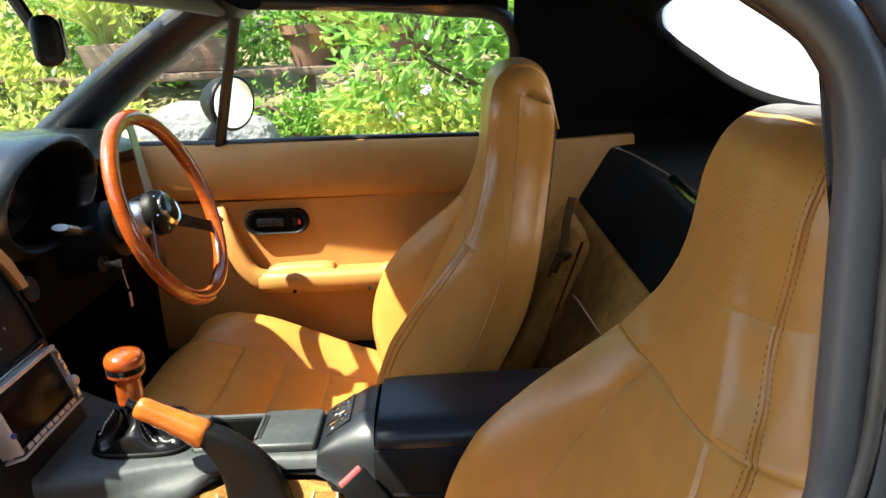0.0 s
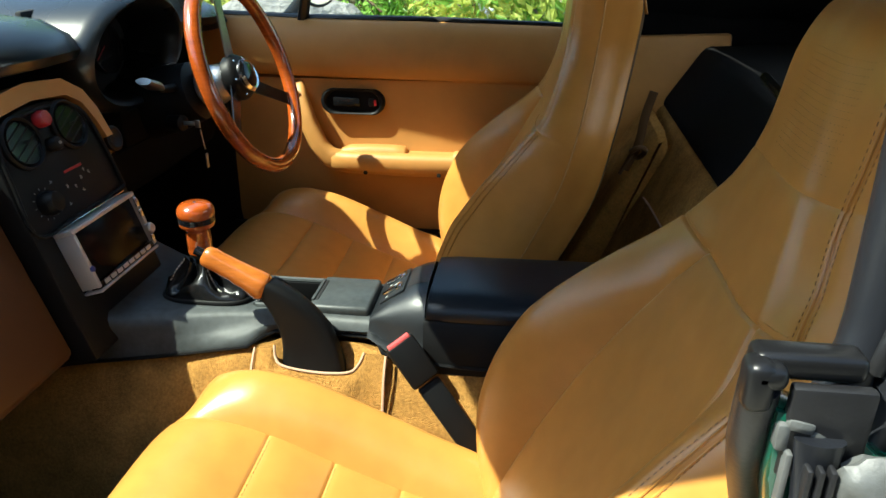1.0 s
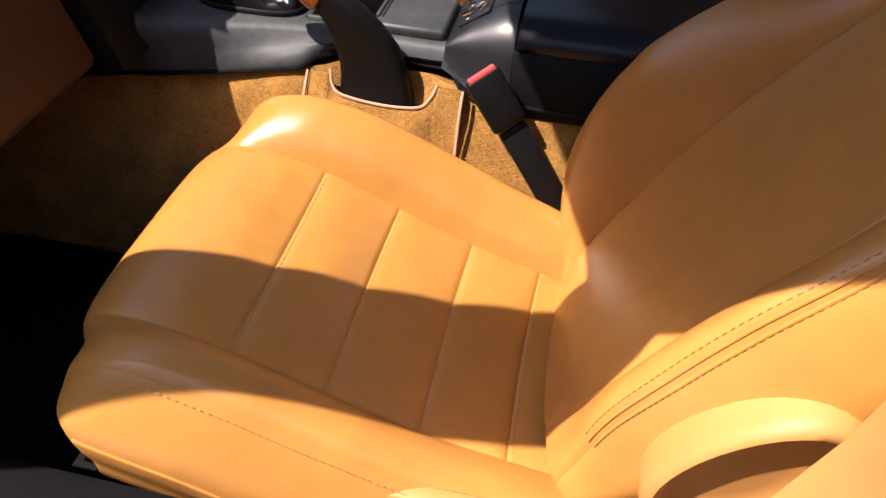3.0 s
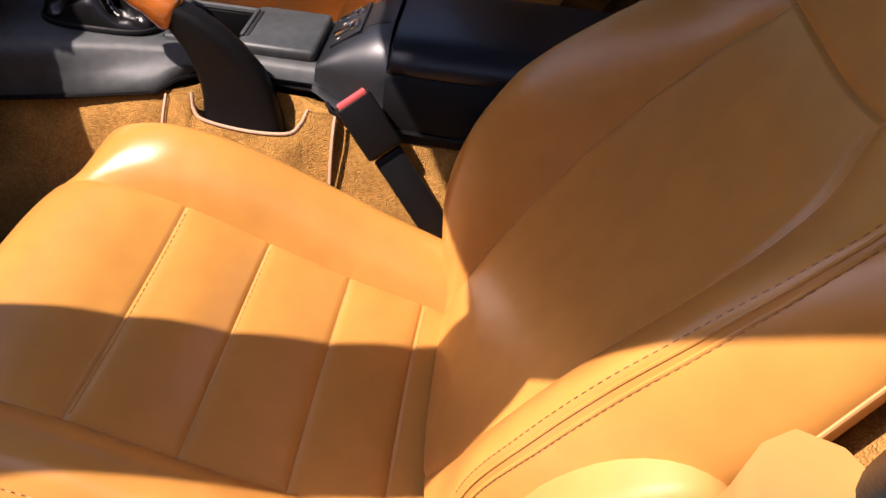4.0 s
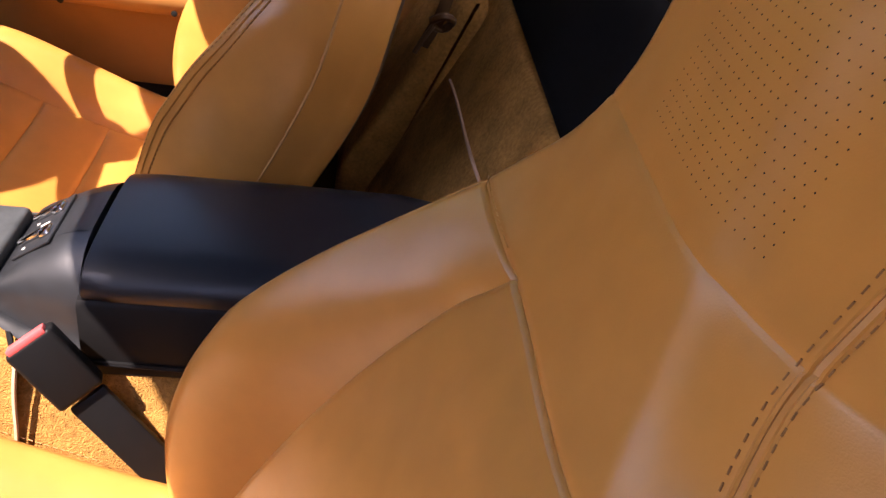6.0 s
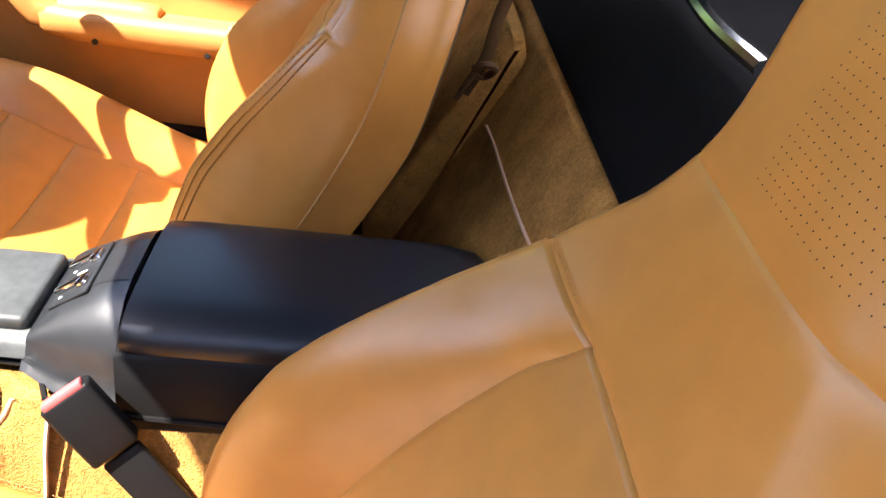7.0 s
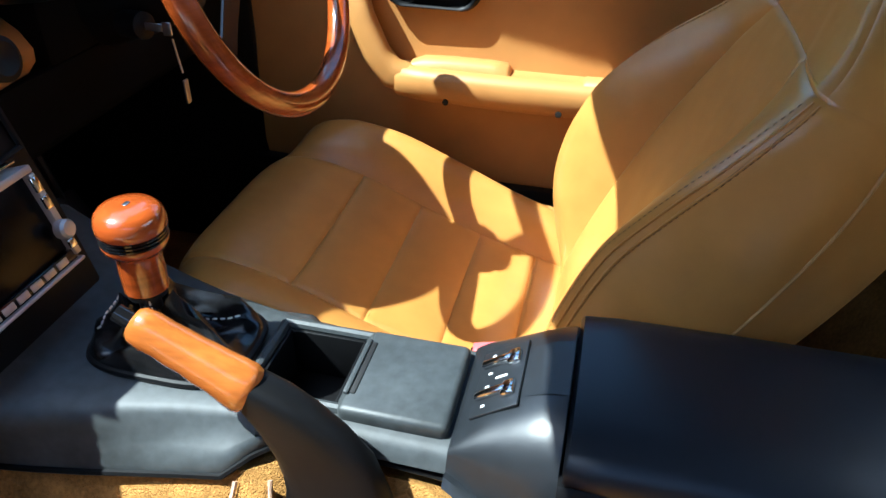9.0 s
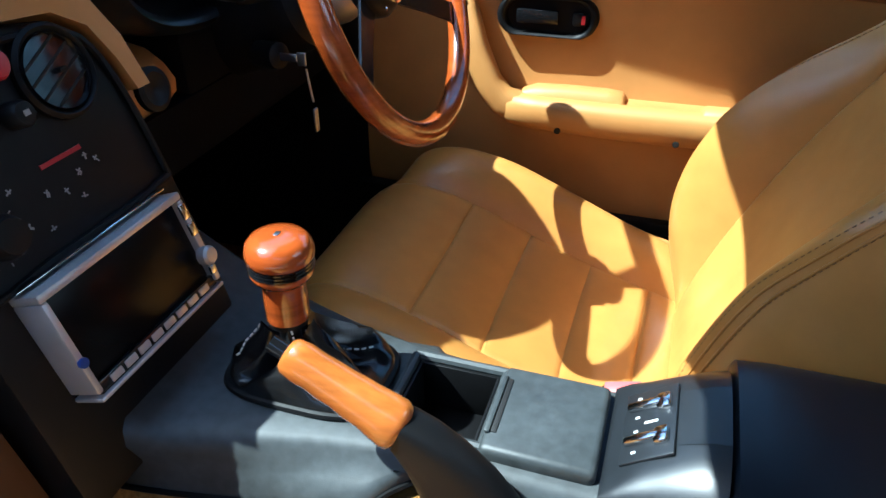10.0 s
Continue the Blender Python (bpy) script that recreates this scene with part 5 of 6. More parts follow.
pane("window_pane", [[(-0.275, 0.626, 0.85), (0.30, 0.626, 0.84), (0.32, 0.575, 0.98), (-0.228, 0.578, 0.98)], [(-0.228, 0.578, 0.98), (0.32, 0.575, 0.98), (0.345, 0.525, 1.11), (-0.176, 0.528, 1.13)]], GLASS, door, "clear side window")
pane("quarter_pane", [[(-0.50, 0.632, 0.86), (-0.28, 0.627, 0.855), (-0.232, 0.578, 0.98), (-0.33, 0.575, 1.0)], [(-0.33, 0.575, 1.0), (-0.232, 0.578, 0.98), (-0.182, 0.530, 1.12), (-0.20, 0.53, 1.12)]], GLASS, door, "clear quarter window")
part("outer_skin", loft([[(x, 0.66, 0.36), (x, 0.80, 0.36), (x, 0.83, 0.55), (x, 0.82, 0.72), (x, 0.76, 0.82), (x, 0.64, 0.855), (x, 0.66, 0.80)] for x in (-0.62, -0.3, 0.0, 0.285)]), GREEN_PAINT, door, "dark green painted door skin")
MP = axis_pose((-0.287, 0.80, 0.928), (1, -0.68, -0.08), (0, 1, 0))
mirror = part("wing_mirror", lathe([(0.012, -0.085), (0.040, -0.072), (0.056, -0.045), (0.064, -0.012), (0.065, -0.002), (0.062, 0.001), (0.058, -0.001)], MP, 32), BLACK_PLASTIC, door, "round dark wing mirror", 60)
part("mirror_glass", lathe([(0.0575, -0.001), (0.0575, 0.0005), (0.001, 0.0008)], MP, 32), MIRROR, mirror, "bright mirror glass")
part("mirror_foot", tube([(-0.34, 0.72, 0.85), (-0.325, 0.80, 0.885)], 0.020, 12, flat=0.7), BLACK_PLASTIC, mirror)
part("rear_edge", box((0.296, 0.625, 0.60), (0.034, 0.05, 0.52), 0.006), CANVAS, door, "black seal at the back edge of the door")

# driver's side sill strip by the seat
whole("sill_plate_right", box((-0.05, 0.585, 0.355), (0.80, 0.05, 0.025), 0.005), BLACK_PLASTIC, "black scuff plate along the driver sill", "sill plate", "structure")

# ---- windscreen, pillars, soft top ----
PILLAR = [(-0.66, 0.635, 0.86), (-0.565, 0.60, 0.925), (-0.40, 0.555, 1.035), (-0.225, 0.51, 1.135), (-0.17, 0.47, 1.162)]
screen = thing("windscreen", (-0.55, 0.0, 0.88), "windscreen in a black frame with a rear-view mirror", "windscreen", kind="structure")
for sg in (1, -1):
    # the near pillar, out of view, is thickened to widen its shadow on the seat
    part("pillar", tube(cat([(x, sg * (y + 0.012), z) for x, y, z in PILLAR], 24), 0.058 if sg > 0 else 0.086, 16, flat=0.55, up=(0.55, 0, 0.8)), BLACK_VINYL, screen, "black padded windscreen pillar", 60)
part("header", tube(cat([(-0.215, 0.50, 1.153), (-0.262, 0.3, 1.170), (-0.28, 0.0, 1.176), (-0.262, -0.3, 1.170), (-0.225, -0.50, 1.153)], 24), 0.042, 12, flat=0.6, up=(0.9, 0, 0.5)), BLACK_VINYL, screen, "black header rail", 60)
bm = bmesh.new()
cols = []
for f in np.linspace(0, 1, 8):
    p = cat([(x, z) for x, y, z in PILLAR], 8)
    yy = cat([(y, y) for x, y, z in PILLAR], 8)
    i = int(round(f * 7))
    cols.append([bm.verts.new((p[i][0] - 0.06 * (1 - k * k), k * yy[i][0], p[i][1] + 0.028 * (1 - k * k))) for k in np.linspace(-1, 1, 11)])
for a, b in zip(cols, cols[1:]):
    for i in range(10):
        bm.faces.new((a[i], a[i + 1], b[i + 1], b[i]))
g = part("glass", bm, SCREEN_GLASS, screen, "clear windscreen glass", 80)
rm = thing("rear_view_mirror", (-0.30, 0.0, 1.06), "black rear-view mirror hanging from the windscreen", "rear-view mirror")
TURN = pose(0, 0, 0, 0, 0, 26).to_3x3()
part("housing", box((-0.270, 0.0, 1.088), (0.030, 0.22, 0.055), 0.012, rot=TURN, segs=3), BLACK_PLASTIC, rm)
part("glass", box((-0.2545, 0.0076, 1.088), (0.003, 0.205, 0.045), 0.001, rot=TURN), MIRROR, rm)
part("stem", tube([(-0.283, 0.0, 1.10), (-0.31, 0.0, 1.155)], 0.008, 8), BLACK_PLASTIC, rm)
for sg in (1, -1):
    visor = thing("sun_visor", (-0.15, sg * 0.25, 1.13), "folded black sun visor under the roof", "sun visor", "sun visors")
    part("panel", box((-0.150, sg * 0.25, 1.160), (0.12, 0.44, 0.014), 0.006, rot=pose(0, 0, 0, 0, 4, 0).to_3x3()), CANVAS, visor)
    part("pivot", tube([(-0.205, sg * 0.42, 1.160), (-0.205, sg * 0.06, 1.163)], 0.006, 8), BLACK_PLASTIC, visor)

top = thing("soft_top", (0.35, 0.0, 0.84), "raised black canvas soft top with a hazy plastic rear window", "soft top", kind="structure")
# the near roof edge reaches further out than the far one, to shade the seat
TOP = [(-0.262, 1.187, 0.47, 1.150, 0.50), (-0.20, 1.194, 0.485, 1.148, 0.53), (-0.13, 1.198, 0.500, 1.140, 0.565), (-0.05, 1.21, 0.505, 1.130, 0.590), (0.10, 1.218, 0.51, 1.120, 0.600), (0.24, 1.215, 0.51, 1.108, 0.590), (0.335, 1.205, 0.50, 1.100, 0.560)]
REAR = [(0.345, 1.203, 0.50, 0.80, 0.642), (0.45, 1.16, 0.48, 0.80, 0.65), (0.58, 1.10, 0.46, 0.81, 0.655), (0.70, 1.00, 0.455, 0.85, 0.645), (0.80, 0.89, 0.44, 0.85, 0.60), (0.86, 0.86, 0.42, 0.845, 0.52)]


def canopy(stations, thick):
    rings = []
    for x, zt, hw, zs, hs in stations:
        half = [(0, zt), (hw * 0.35, zt - 0.004), (hw * 0.7, zt - 0.016), (hw * 0.9, zt - 0.032), (hw, zt - 0.05 if zt - 0.05 > zs else zs + 0.01), (hw + (hs - hw) * 0.5, (zt - 0.05 + zs) / 2 if zt - 0.05 > zs else zs), (hs, zs)]
        line = [(-a, b) for a, b in half[:0:-1]] + half
        line = [(min(a, 0.545) if x < 0.34 else a, b + (0.030 if a < -0.4 and x < 0.34 else 0)) for a, b in line]
        rings.append([(x + (0.045 * min(1, -2.4 * a) * math.exp(-((x - 0.34) / 0.05) ** 2) if a < 0 else 0), a, b) for a, b in line])
    return rings


def two_sided(bm, vec=(0, 0, 0.008)):
    ret = bmesh.ops.extrude_face_region(bm, geom=bm.faces[:])
    bmesh.ops.translate(bm, vec=vec, verts=[q for q in ret["geom"] if isinstance(q, bmesh.types.BMVert)])
    return bm


part("roof_canvas", two_sided(loft(canopy(TOP, 0), False, False)), CANVAS, top, "black canvas roof", 60)
NU, NV = 48, 96
base = np.array([cat(row, NV + 1) for row in canopy(REAR, 0)])
cloth = np.array([cat(base[:, k], NU + 1) for k in range(NV + 1)])          # [across][along]


def in_window(u, v_, grow=1.0):
    """Whether a place on the rear cloth lies inside the rounded outline of the window."""
    return abs((u - 0.565) / (0.225 * grow)) ** 3.2 + abs((v_ - 0.5) / (0.295 * grow)) ** 3.2 < 1


def cloth_cells(keep):
    bm = bmesh.new()
    vs = {}
    for k in range(NV):
        for i_ in range(NU):
            if keep((i_ + 0.5) / NU, (k + 0.5) / NV):
                bm.faces.new([vs.setdefault(c, bm.verts.new(cloth[c]) if c not in vs else None) for c in ((k, i_), (k + 1, i_), (k + 1, i_ + 1), (k, i_ + 1))])
    return bm


def cloth_at(u, v_):
    a, b = min(max(v_, 0), 0.999) * NV, min(max(u, 0), 0.999) * NU
    k, i_ = int(a), int(b)
    fa, fb = a - k, b - i_
    return tuple((cloth[k][i_] * (1 - fa) + cloth[k + 1][i_] * fa) * (1 - fb) + (cloth[k][i_ + 1] * (1 - fa) + cloth[k + 1][i_ + 1] * fa) * fb)


part("rear_canvas", two_sided(cloth_cells(lambda u, w: not in_window(u, w))), CANVAS, top, "black canvas rear quarter", 60)
g = part("rear_window", two_sided(cloth_cells(lambda u, w: in_window(u, w, 1.03)), (0.003, 0, 0.003)), HAZY, top, "hazy clear plastic rear window", 60)
g.visible_shadow = False
hem = []
for k in np.linspace(0, 2 * math.pi, 90, endpoint=False):
    cu, sv_ = math.cos(k), math.sin(k)
    hem.append(cloth_at(0.565 + 0.225 * math.copysign(abs(cu) ** 0.625, cu), 0.5 + 0.295 * math.copysign(abs(sv_) ** 0.625, sv_)))
part("window_binding", tube(hem, 0.013, 8, loop=True), CANVAS, top, "black cloth binding round the rear window", 60)
for x, z, w in ((0.06, 1.212, 0.50), (0.33, 1.18, 0.48)):
    part("roof_bow", tube(cat([(x, -w, z - 0.045), (x, -w * 0.6, z - 0.006), (x, 0, z + 0.004), (x, w * 0.6, z - 0.006), (x, w, z - 0.045)], 16), 0.009, 8), BLACK_PLASTIC, top)
part("side_curtain", prism([(0.352, 0.80), (0.362, 1.02), (0.60, 1.02), (0.86, 0.93), (1.0, 0.80)], "y", 0.605, 0.618, 0.004), CANVAS, top, "black canvas side")
part("side_seal", tube(cat([(-0.19, 0.520, 1.143), (-0.05, 0.538, 1.135), (0.10, 0.545, 1.124), (0.22, 0.545, 1.110), (0.31, 0.550, 1.098), (0.348, 0.552, 1.06), (0.352, 0.575, 0.99), (0.335, 0.605, 0.90), (0.318, 0.622, 0.845)], 40), 0.016, 12, flat=0.8, up=(0, 1, 0)), RUBBER_BLACK, top, "black rubber seal round the window opening", 60)
part("side_seal", tube(cat([(-0.19, -0.545, 1.160), (-0.05, -0.595, 1.160), (0.10, -0.605, 1.150), (0.20, -0.605, 1.138), (0.28, -0.61, 1.118), (0.33, -0.615, 1.098), (0.362, -0.615, 1.068), (0.3745, -0.615, 1.03), (0.377, -0.615, 0.985), (0.378, -0.617, 0.92), (0.376, -0.622, 0.868), (0.366, -0.628, 0.838), (0.358, -0.634, 0.813)], 60), 0.0115, 14, up=(0, 1, 0)), RUBBER, top, "grey rubber seal round the window opening", 60)

# ---- near door opening: seals, latch post, green body ----
jamb = thing("door_frame_left", (0.36, -0.66, 0.30), "passenger door opening with rubber seals and green painted body", "door frame", kind="structure")


def post_part(name, bm, m, label="", angle=38):
    """A part of the latch post, set where the post stands."""
    return part(name, moved(bm, Matrix.Translation((0.019, 0.0, 0.030))), m, jamb, label, angle)


post_part("outer_seal", tube(cat([(0.30, -0.60, 1.075), (0.345, -0.61, 1.04), (0.368, -0.62, 0.99), (0.376, -0.622, 0.93), (0.376, -0.625, 0.87), (0.370, -0.632, 0.825), (0.364, -0.642, 0.79), (0.360, -0.648, 0.765)], 30), 0.0105, 14, up=(0, 1, 0)), RUBBER, "grey rubber outer seal", 60)
post_part("seal_groove", tube(cat([(0.345, -0.612, 1.03), (0.362, -0.625, 0.985), (0.3665, -0.6275, 0.93), (0.366, -0.63, 0.87), (0.358, -0.634, 0.83)], 24), 0.0042, 8), RUBBER_BLACK, "dark groove between the seals", 60)
post_part("edge_seal", tube(cat([(0.36, -0.605, 1.06), (0.385, -0.62, 1.01), (0.396, -0.625, 0.94), (0.396, -0.63, 0.88), (0.388, -0.64, 0.83)], 24), 0.0085, 12), RUBBER, "grey rubber edge lip", 60)
post_part("seal_edge", stitches(cat([(0.394, -0.628, 0.99), (0.402, -0.636, 0.92), (0.400, -0.642, 0.87)], 20), (0, -0.004, 0), 0.004, 0.003, 0.0012), RUBBER_BLACK)
post_part("side_canvas", prism([(0.405, 0.83), (0.41, 0.95), (0.38, 1.06), (0.60, 1.02), (0.75, 0.85)], "y", -0.625, -0.612, 0.004), CANVAS)
CAP_RUBBER = material("glossy_black_rubber", (0.007, 0.007, 0.0075), 0.32, vary=0.2, scale=80, bump=0.1, bump_scale=400, dist=0.0005, spec=0.3)
post_part("corner_cap", merge(box((0.3040, -0.652, 0.833), (0.013, 0.016, 0.024), 0.005, segs=3), box((0.325, -0.644, 0.840), (0.046, 0.016, 0.0125), 0.004, segs=3), box((0.3065, -0.652, 0.838), (0.017, 0.016, 0.012), 0.005, segs=3)), CAP_RUBBER, "glossy black corner cap")
post_part("latch_backing", box((0.334, -0.655, 0.812), (0.034, 0.007, 0.046), 0.002), RUBBER_BLACK)
GREY_METAL = material("grey_bracket", (0.075, 0.078, 0.075), 0.5, vary=0.4, scale=60, bump=0.3, bump_scale=200)
post_part("bracket", merge(box((0.3165, -0.656, 0.8105), (0.006, 0.008, 0.014), 0.0022), box((0.323, -0.656, 0.8165), (0.012, 0.008, 0.006), 0.0022, rot=pose(0, 0, 0, 0, 12, 0).to_3x3()), box((0.331, -0.655, 0.8115), (0.009, 0.008, 0.005), 0.0018, rot=pose(0, 0, 0, 0, 30, 0).to_3x3())), GREY_METAL, "worn grey bracket")
OPENING = [(0.325, -0.650, 0.86), (0.327, -0.643, 0.825), (0.343, -0.614, 0.77), (0.361, -0.593, 0.71), (0.363, -0.588, 0.65), (0.350, -0.590, 0.59), (0.328, -0.600, 0.53), (0.300, -0.612, 0.46), (0.256, -0.625, 0.40), (0.18, -0.632, 0.36), (0.0, -0.635, 0.345), (-0.50, -0.635, 0.34)]
part("opening_seal", tube(cat(OPENING, 80), 0.0088, 12, up=(0, 1, 0)), RUBBER_BLACK, jamb, "black rubber door opening seal", 60)
part("inner_trim", loft([[(x - 0.005, y + 0.003, z), (x - 0.014, y + 0.011, z + 0.003), (x - 0.030, y + 0.018, z + 0.001), (x - 0.039, y + 0.017, z - 0.010), (x - 0.033, y + 0.006, z - 0.028), (x - 0.006, y - 0.004, z - 0.020)] for x, y, z in cat(OPENING[3:], 30)]), VINYL, jamb, "tan vinyl inner sill trim", 60)
post_part("striker_seal", tube([(0.331, -0.660, 0.812), (0.331, -0.664, 0.77), (0.333, -0.662, 0.70)], 0.0105, 16, flat=0.6), RUBBER, "dark grey rubber buffer")
for k in range(3):
    post_part("buffer_rib", box((0.3255 + 0.0048 * k, -0.6675, 0.765), (0.0026, 0.008, 0.078), 0.001), RUBBER_BLACK)
post_part("buffer_strip", box((0.3195, -0.660, 0.760), (0.003, 0.006, 0.09), 0.001), GREY_METAL, "pale metal edge")
SKIN = [(0.331, 0.853), (0.334, 0.815), (0.346, 0.76), (0.366, 0.70), (0.369, 0.65), (0.358, 0.60), (0.336, 0.53), (0.308, 0.455), (0.262, 0.39), (0.18, 0.348), (0.0, 0.333), (-0.6, 0.328), (-0.6, 0.22), (1.2, 0.22), (1.2, 0.80), (0.38, 0.83), (0.364, 0.845)]
part("post_skin", prism(SKIN, "y", -0.657, -0.635, 0.004), GREEN_PAINT, jamb, "dark green painted door post and sill")
part("post_return", loft([[(x + 0.012, -0.600 - 0.055 * k, z) for x, z in SKIN[2:12]] for k in (0, 1)] + [[(x + 0.022, -0.600 - 0.055 * k, z - 0.012) for x, z in SKIN[2:12]] for k in (1, 0)], False, False), GREEN_PAINT, jamb, "green painted return behind the seal")
TRIM = material("weathered_trim", (0.085, 0.084, 0.075), 0.38, vary=0.4, scale=40, bump=0.3, bump_scale=120, dist=0.002)
post_part("weathered_trim", box((0.350, -0.661, 0.768), (0.014, 0.012, 0.060), 0.003), TRIM, "pale weathered trim strip")
bm = bmesh.new()
bmesh.ops.create_icosphere(bm, subdivisions=3, radius=1.0)
for w in bm.verts:
    k = 1 + 0.30 * noise.noise(w.co * 1.7) + 0.15 * noise.noise(w.co * 5)
    w.co = Vector((0.354 + 0.016 * w.co.x * k, -0.668 + 0.010 * w.co.y * k, 0.796 + 0.016 * w.co.z * k))
post_part("worn_seal_end", bm, GREY_METAL, "torn grey end of the seal")
post_part("top_trim", box((0.44, -0.660, 0.806), (0.15, 0.045, 0.030), 0.010, rot=pose(0, 0, 0, 0, 4, 0).to_3x3(), segs=3), TRIM, "pale weathered trim over the post")
post_part("lower_trim", box((0.385, -0.672, 0.775), (0.07, 0.016, 0.10), 0.008, rot=pose(0, 0, 0, 0, 12, 0).to_3x3()), TRIM, "pale weathered outer trim")
part("sill_lining", box((-0.10, -0.585, 0.285), (0.95, 0.06, 0.13), 0.02), CANVAS, jamb, "black lining inside the sill")
part("scuff_plate", box((-0.10, -0.655, 0.334), (0.60, 0.03, 0.008), 0.003), BLACK_PLASTIC, jamb)

# belt strap behind the driver's seat
belt = thing("seat_belt", (0.32, 0.20, 0.62), "brown seat belt strap and guide loop behind the driver seat", "seat belt")
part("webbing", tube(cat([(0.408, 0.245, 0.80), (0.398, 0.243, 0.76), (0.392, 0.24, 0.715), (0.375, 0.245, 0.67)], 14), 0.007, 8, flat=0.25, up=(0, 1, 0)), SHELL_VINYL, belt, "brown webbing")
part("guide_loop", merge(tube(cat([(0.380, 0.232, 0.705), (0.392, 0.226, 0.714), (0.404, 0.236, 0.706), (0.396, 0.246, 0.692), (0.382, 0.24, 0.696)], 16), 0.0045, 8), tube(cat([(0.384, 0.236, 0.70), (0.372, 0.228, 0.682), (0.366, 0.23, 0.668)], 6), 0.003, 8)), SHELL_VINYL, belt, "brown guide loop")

# ---- car body outside ----
body = thing("car_body", (0.0, 0.0, 0.25), "dark green painted car body round the cabin", "car body", kind="structure")
part("bonnet", loft([[(x, -hw, z - 0.12), (x, -hw, z - 0.03), (x, -hw * 0.8, z), (x, 0, z + 0.03), (x, hw * 0.8, z), (x, hw, z - 0.03), (x, hw, z - 0.12)] for x, hw, z in ((-1.95, 0.62, 0.60), (-1.6, 0.72, 0.70), (-1.2, 0.76, 0.79), (-0.9, 0.76, 0.84), (-0.78, 0.74, 0.86))]), GREEN_PAINT, body, "green bonnet")
part("cowl", box((-0.80, 0.0, 0.845), (0.16, 1.26, 0.03), 0.008), BLACK_PLASTIC, body, "black cowl panel")
for sg in (1, -1):
    part("wing", loft([[(x, sg * 0.70, 0.30), (x, sg * 0.835, 0.32), (x, sg * 0.84, 0.60), (x, sg * 0.80, z - 0.03), (x, sg * 0.70, z), (x, sg * 0.66, z - 0.05)] for x, z in ((-1.95, 0.60), (-1.5, 0.76), (-1.0, 0.85), (-0.60, 0.87))]), GREEN_PAINT, body, "green front wing")
part("rear_deck", prism([(0.88, 0.30), (0.88, 0.82), (1.0, 0.84), (1.5, 0.80), (1.75, 0.72), (1.78, 0.35)], "y", -0.80, 0.80, 0.03), GREEN_PAINT, body, "green boot lid and tail")
part("rear_quarter", prism([(0.30, 0.30), (0.30, 0.81), (0.6, 0.825), (0.85, 0.83), (0.85, 0.30)], "y", 0.665, 0.80, 0.02), GREEN_PAINT, body, "green rear quarter")
part("underbody", box((-0.05, 0.0, 0.16), (1.9, 1.36, 0.03), 0.005), BLACK_PLASTIC, body)

# ---- outside: ground and garden ----
bm = bmesh.new()
n = 60
xs = np.linspace(-1, 1, n)
warp = [math.copysign(abs(a) ** 2.2 * 60, a) for a in xs]
grid = [[bm.verts.new((x, y + 6, 0.0 + 0.015 * noise.noise(Vector((x * 0.4, y * 0.4, 0))))) for x in warp] for y in warp]
for a, b in zip(grid, grid[1:]):
    for i in range(n - 1):
        bm.faces.new((a[i], a[i + 1], b[i + 1], b[i]))
whole("ground", bm, GRAVEL, "sunlit grey concrete ground round the car", "ground", "structure")
bm = bmesh.new()
rows5 = []
for y, z in ((1.55, 0.0), (1.60, 0.28), (1.9, 0.38), (2.5, 0.48), (3.2, 0.62), (4.2, 0.8), (6.0, 1.2), (9.0, 1.6), (14.0, 2.0)):
    rows5.append([bm.verts.new((x, y + 0.06 * noise.noise(Vector((x * 2, y, 0))), z + 0.06 * noise.noise(Vector((x * 1.7, y * 2.1, 3))))) for x in np.linspace(-9, 6, 60)])
for a, b in zip(rows5, rows5[1:]):
    for i in range(59):
        bm.faces.new((a[i], a[i + 1], b[i + 1], b[i]))
whole("garden_bank", bm, SOIL, "raised bank of garden soil beside the car", "garden bed", "structure")


def leaf_mesh(rng, spots, size, curl=0.35, wide=0.5):
    """Many small folded leaves; spots are places with an outward direction."""
    verts, faces = [], []
    for p, o in spots:
        d = np.array(o, float) + rng.normal(size=3) * 0.55
        d[2] += 0.1
        d /= np.linalg.norm(d)
        u = np.cross(d, rng.normal(size=3))
        u /= np.linalg.norm(u)
        w = np.cross(u, d)
        ln = size * (0.6 + 0.8 * rng.random())
        hw = ln * wide * 0.5
        b = len(verts)
        q = np.array(p, float)
        verts += [q, q + d * ln * 0.45 + u * hw + w * hw * curl, q + d * ln * 0.45 - w * hw * 0.15, q + d * ln * 0.45 - u * hw + w * hw * curl, q + d * ln - w * ln * 0.18]
        faces += [(b, b + 1, b + 2), (b, b + 2, b + 3), (b + 1, b + 4, b + 2), (b + 2, b + 4, b + 3)]
    me = bpy.data.meshes.new("leaves")
    me.from_pydata([tuple(p) for p in verts], [], faces)
    return me


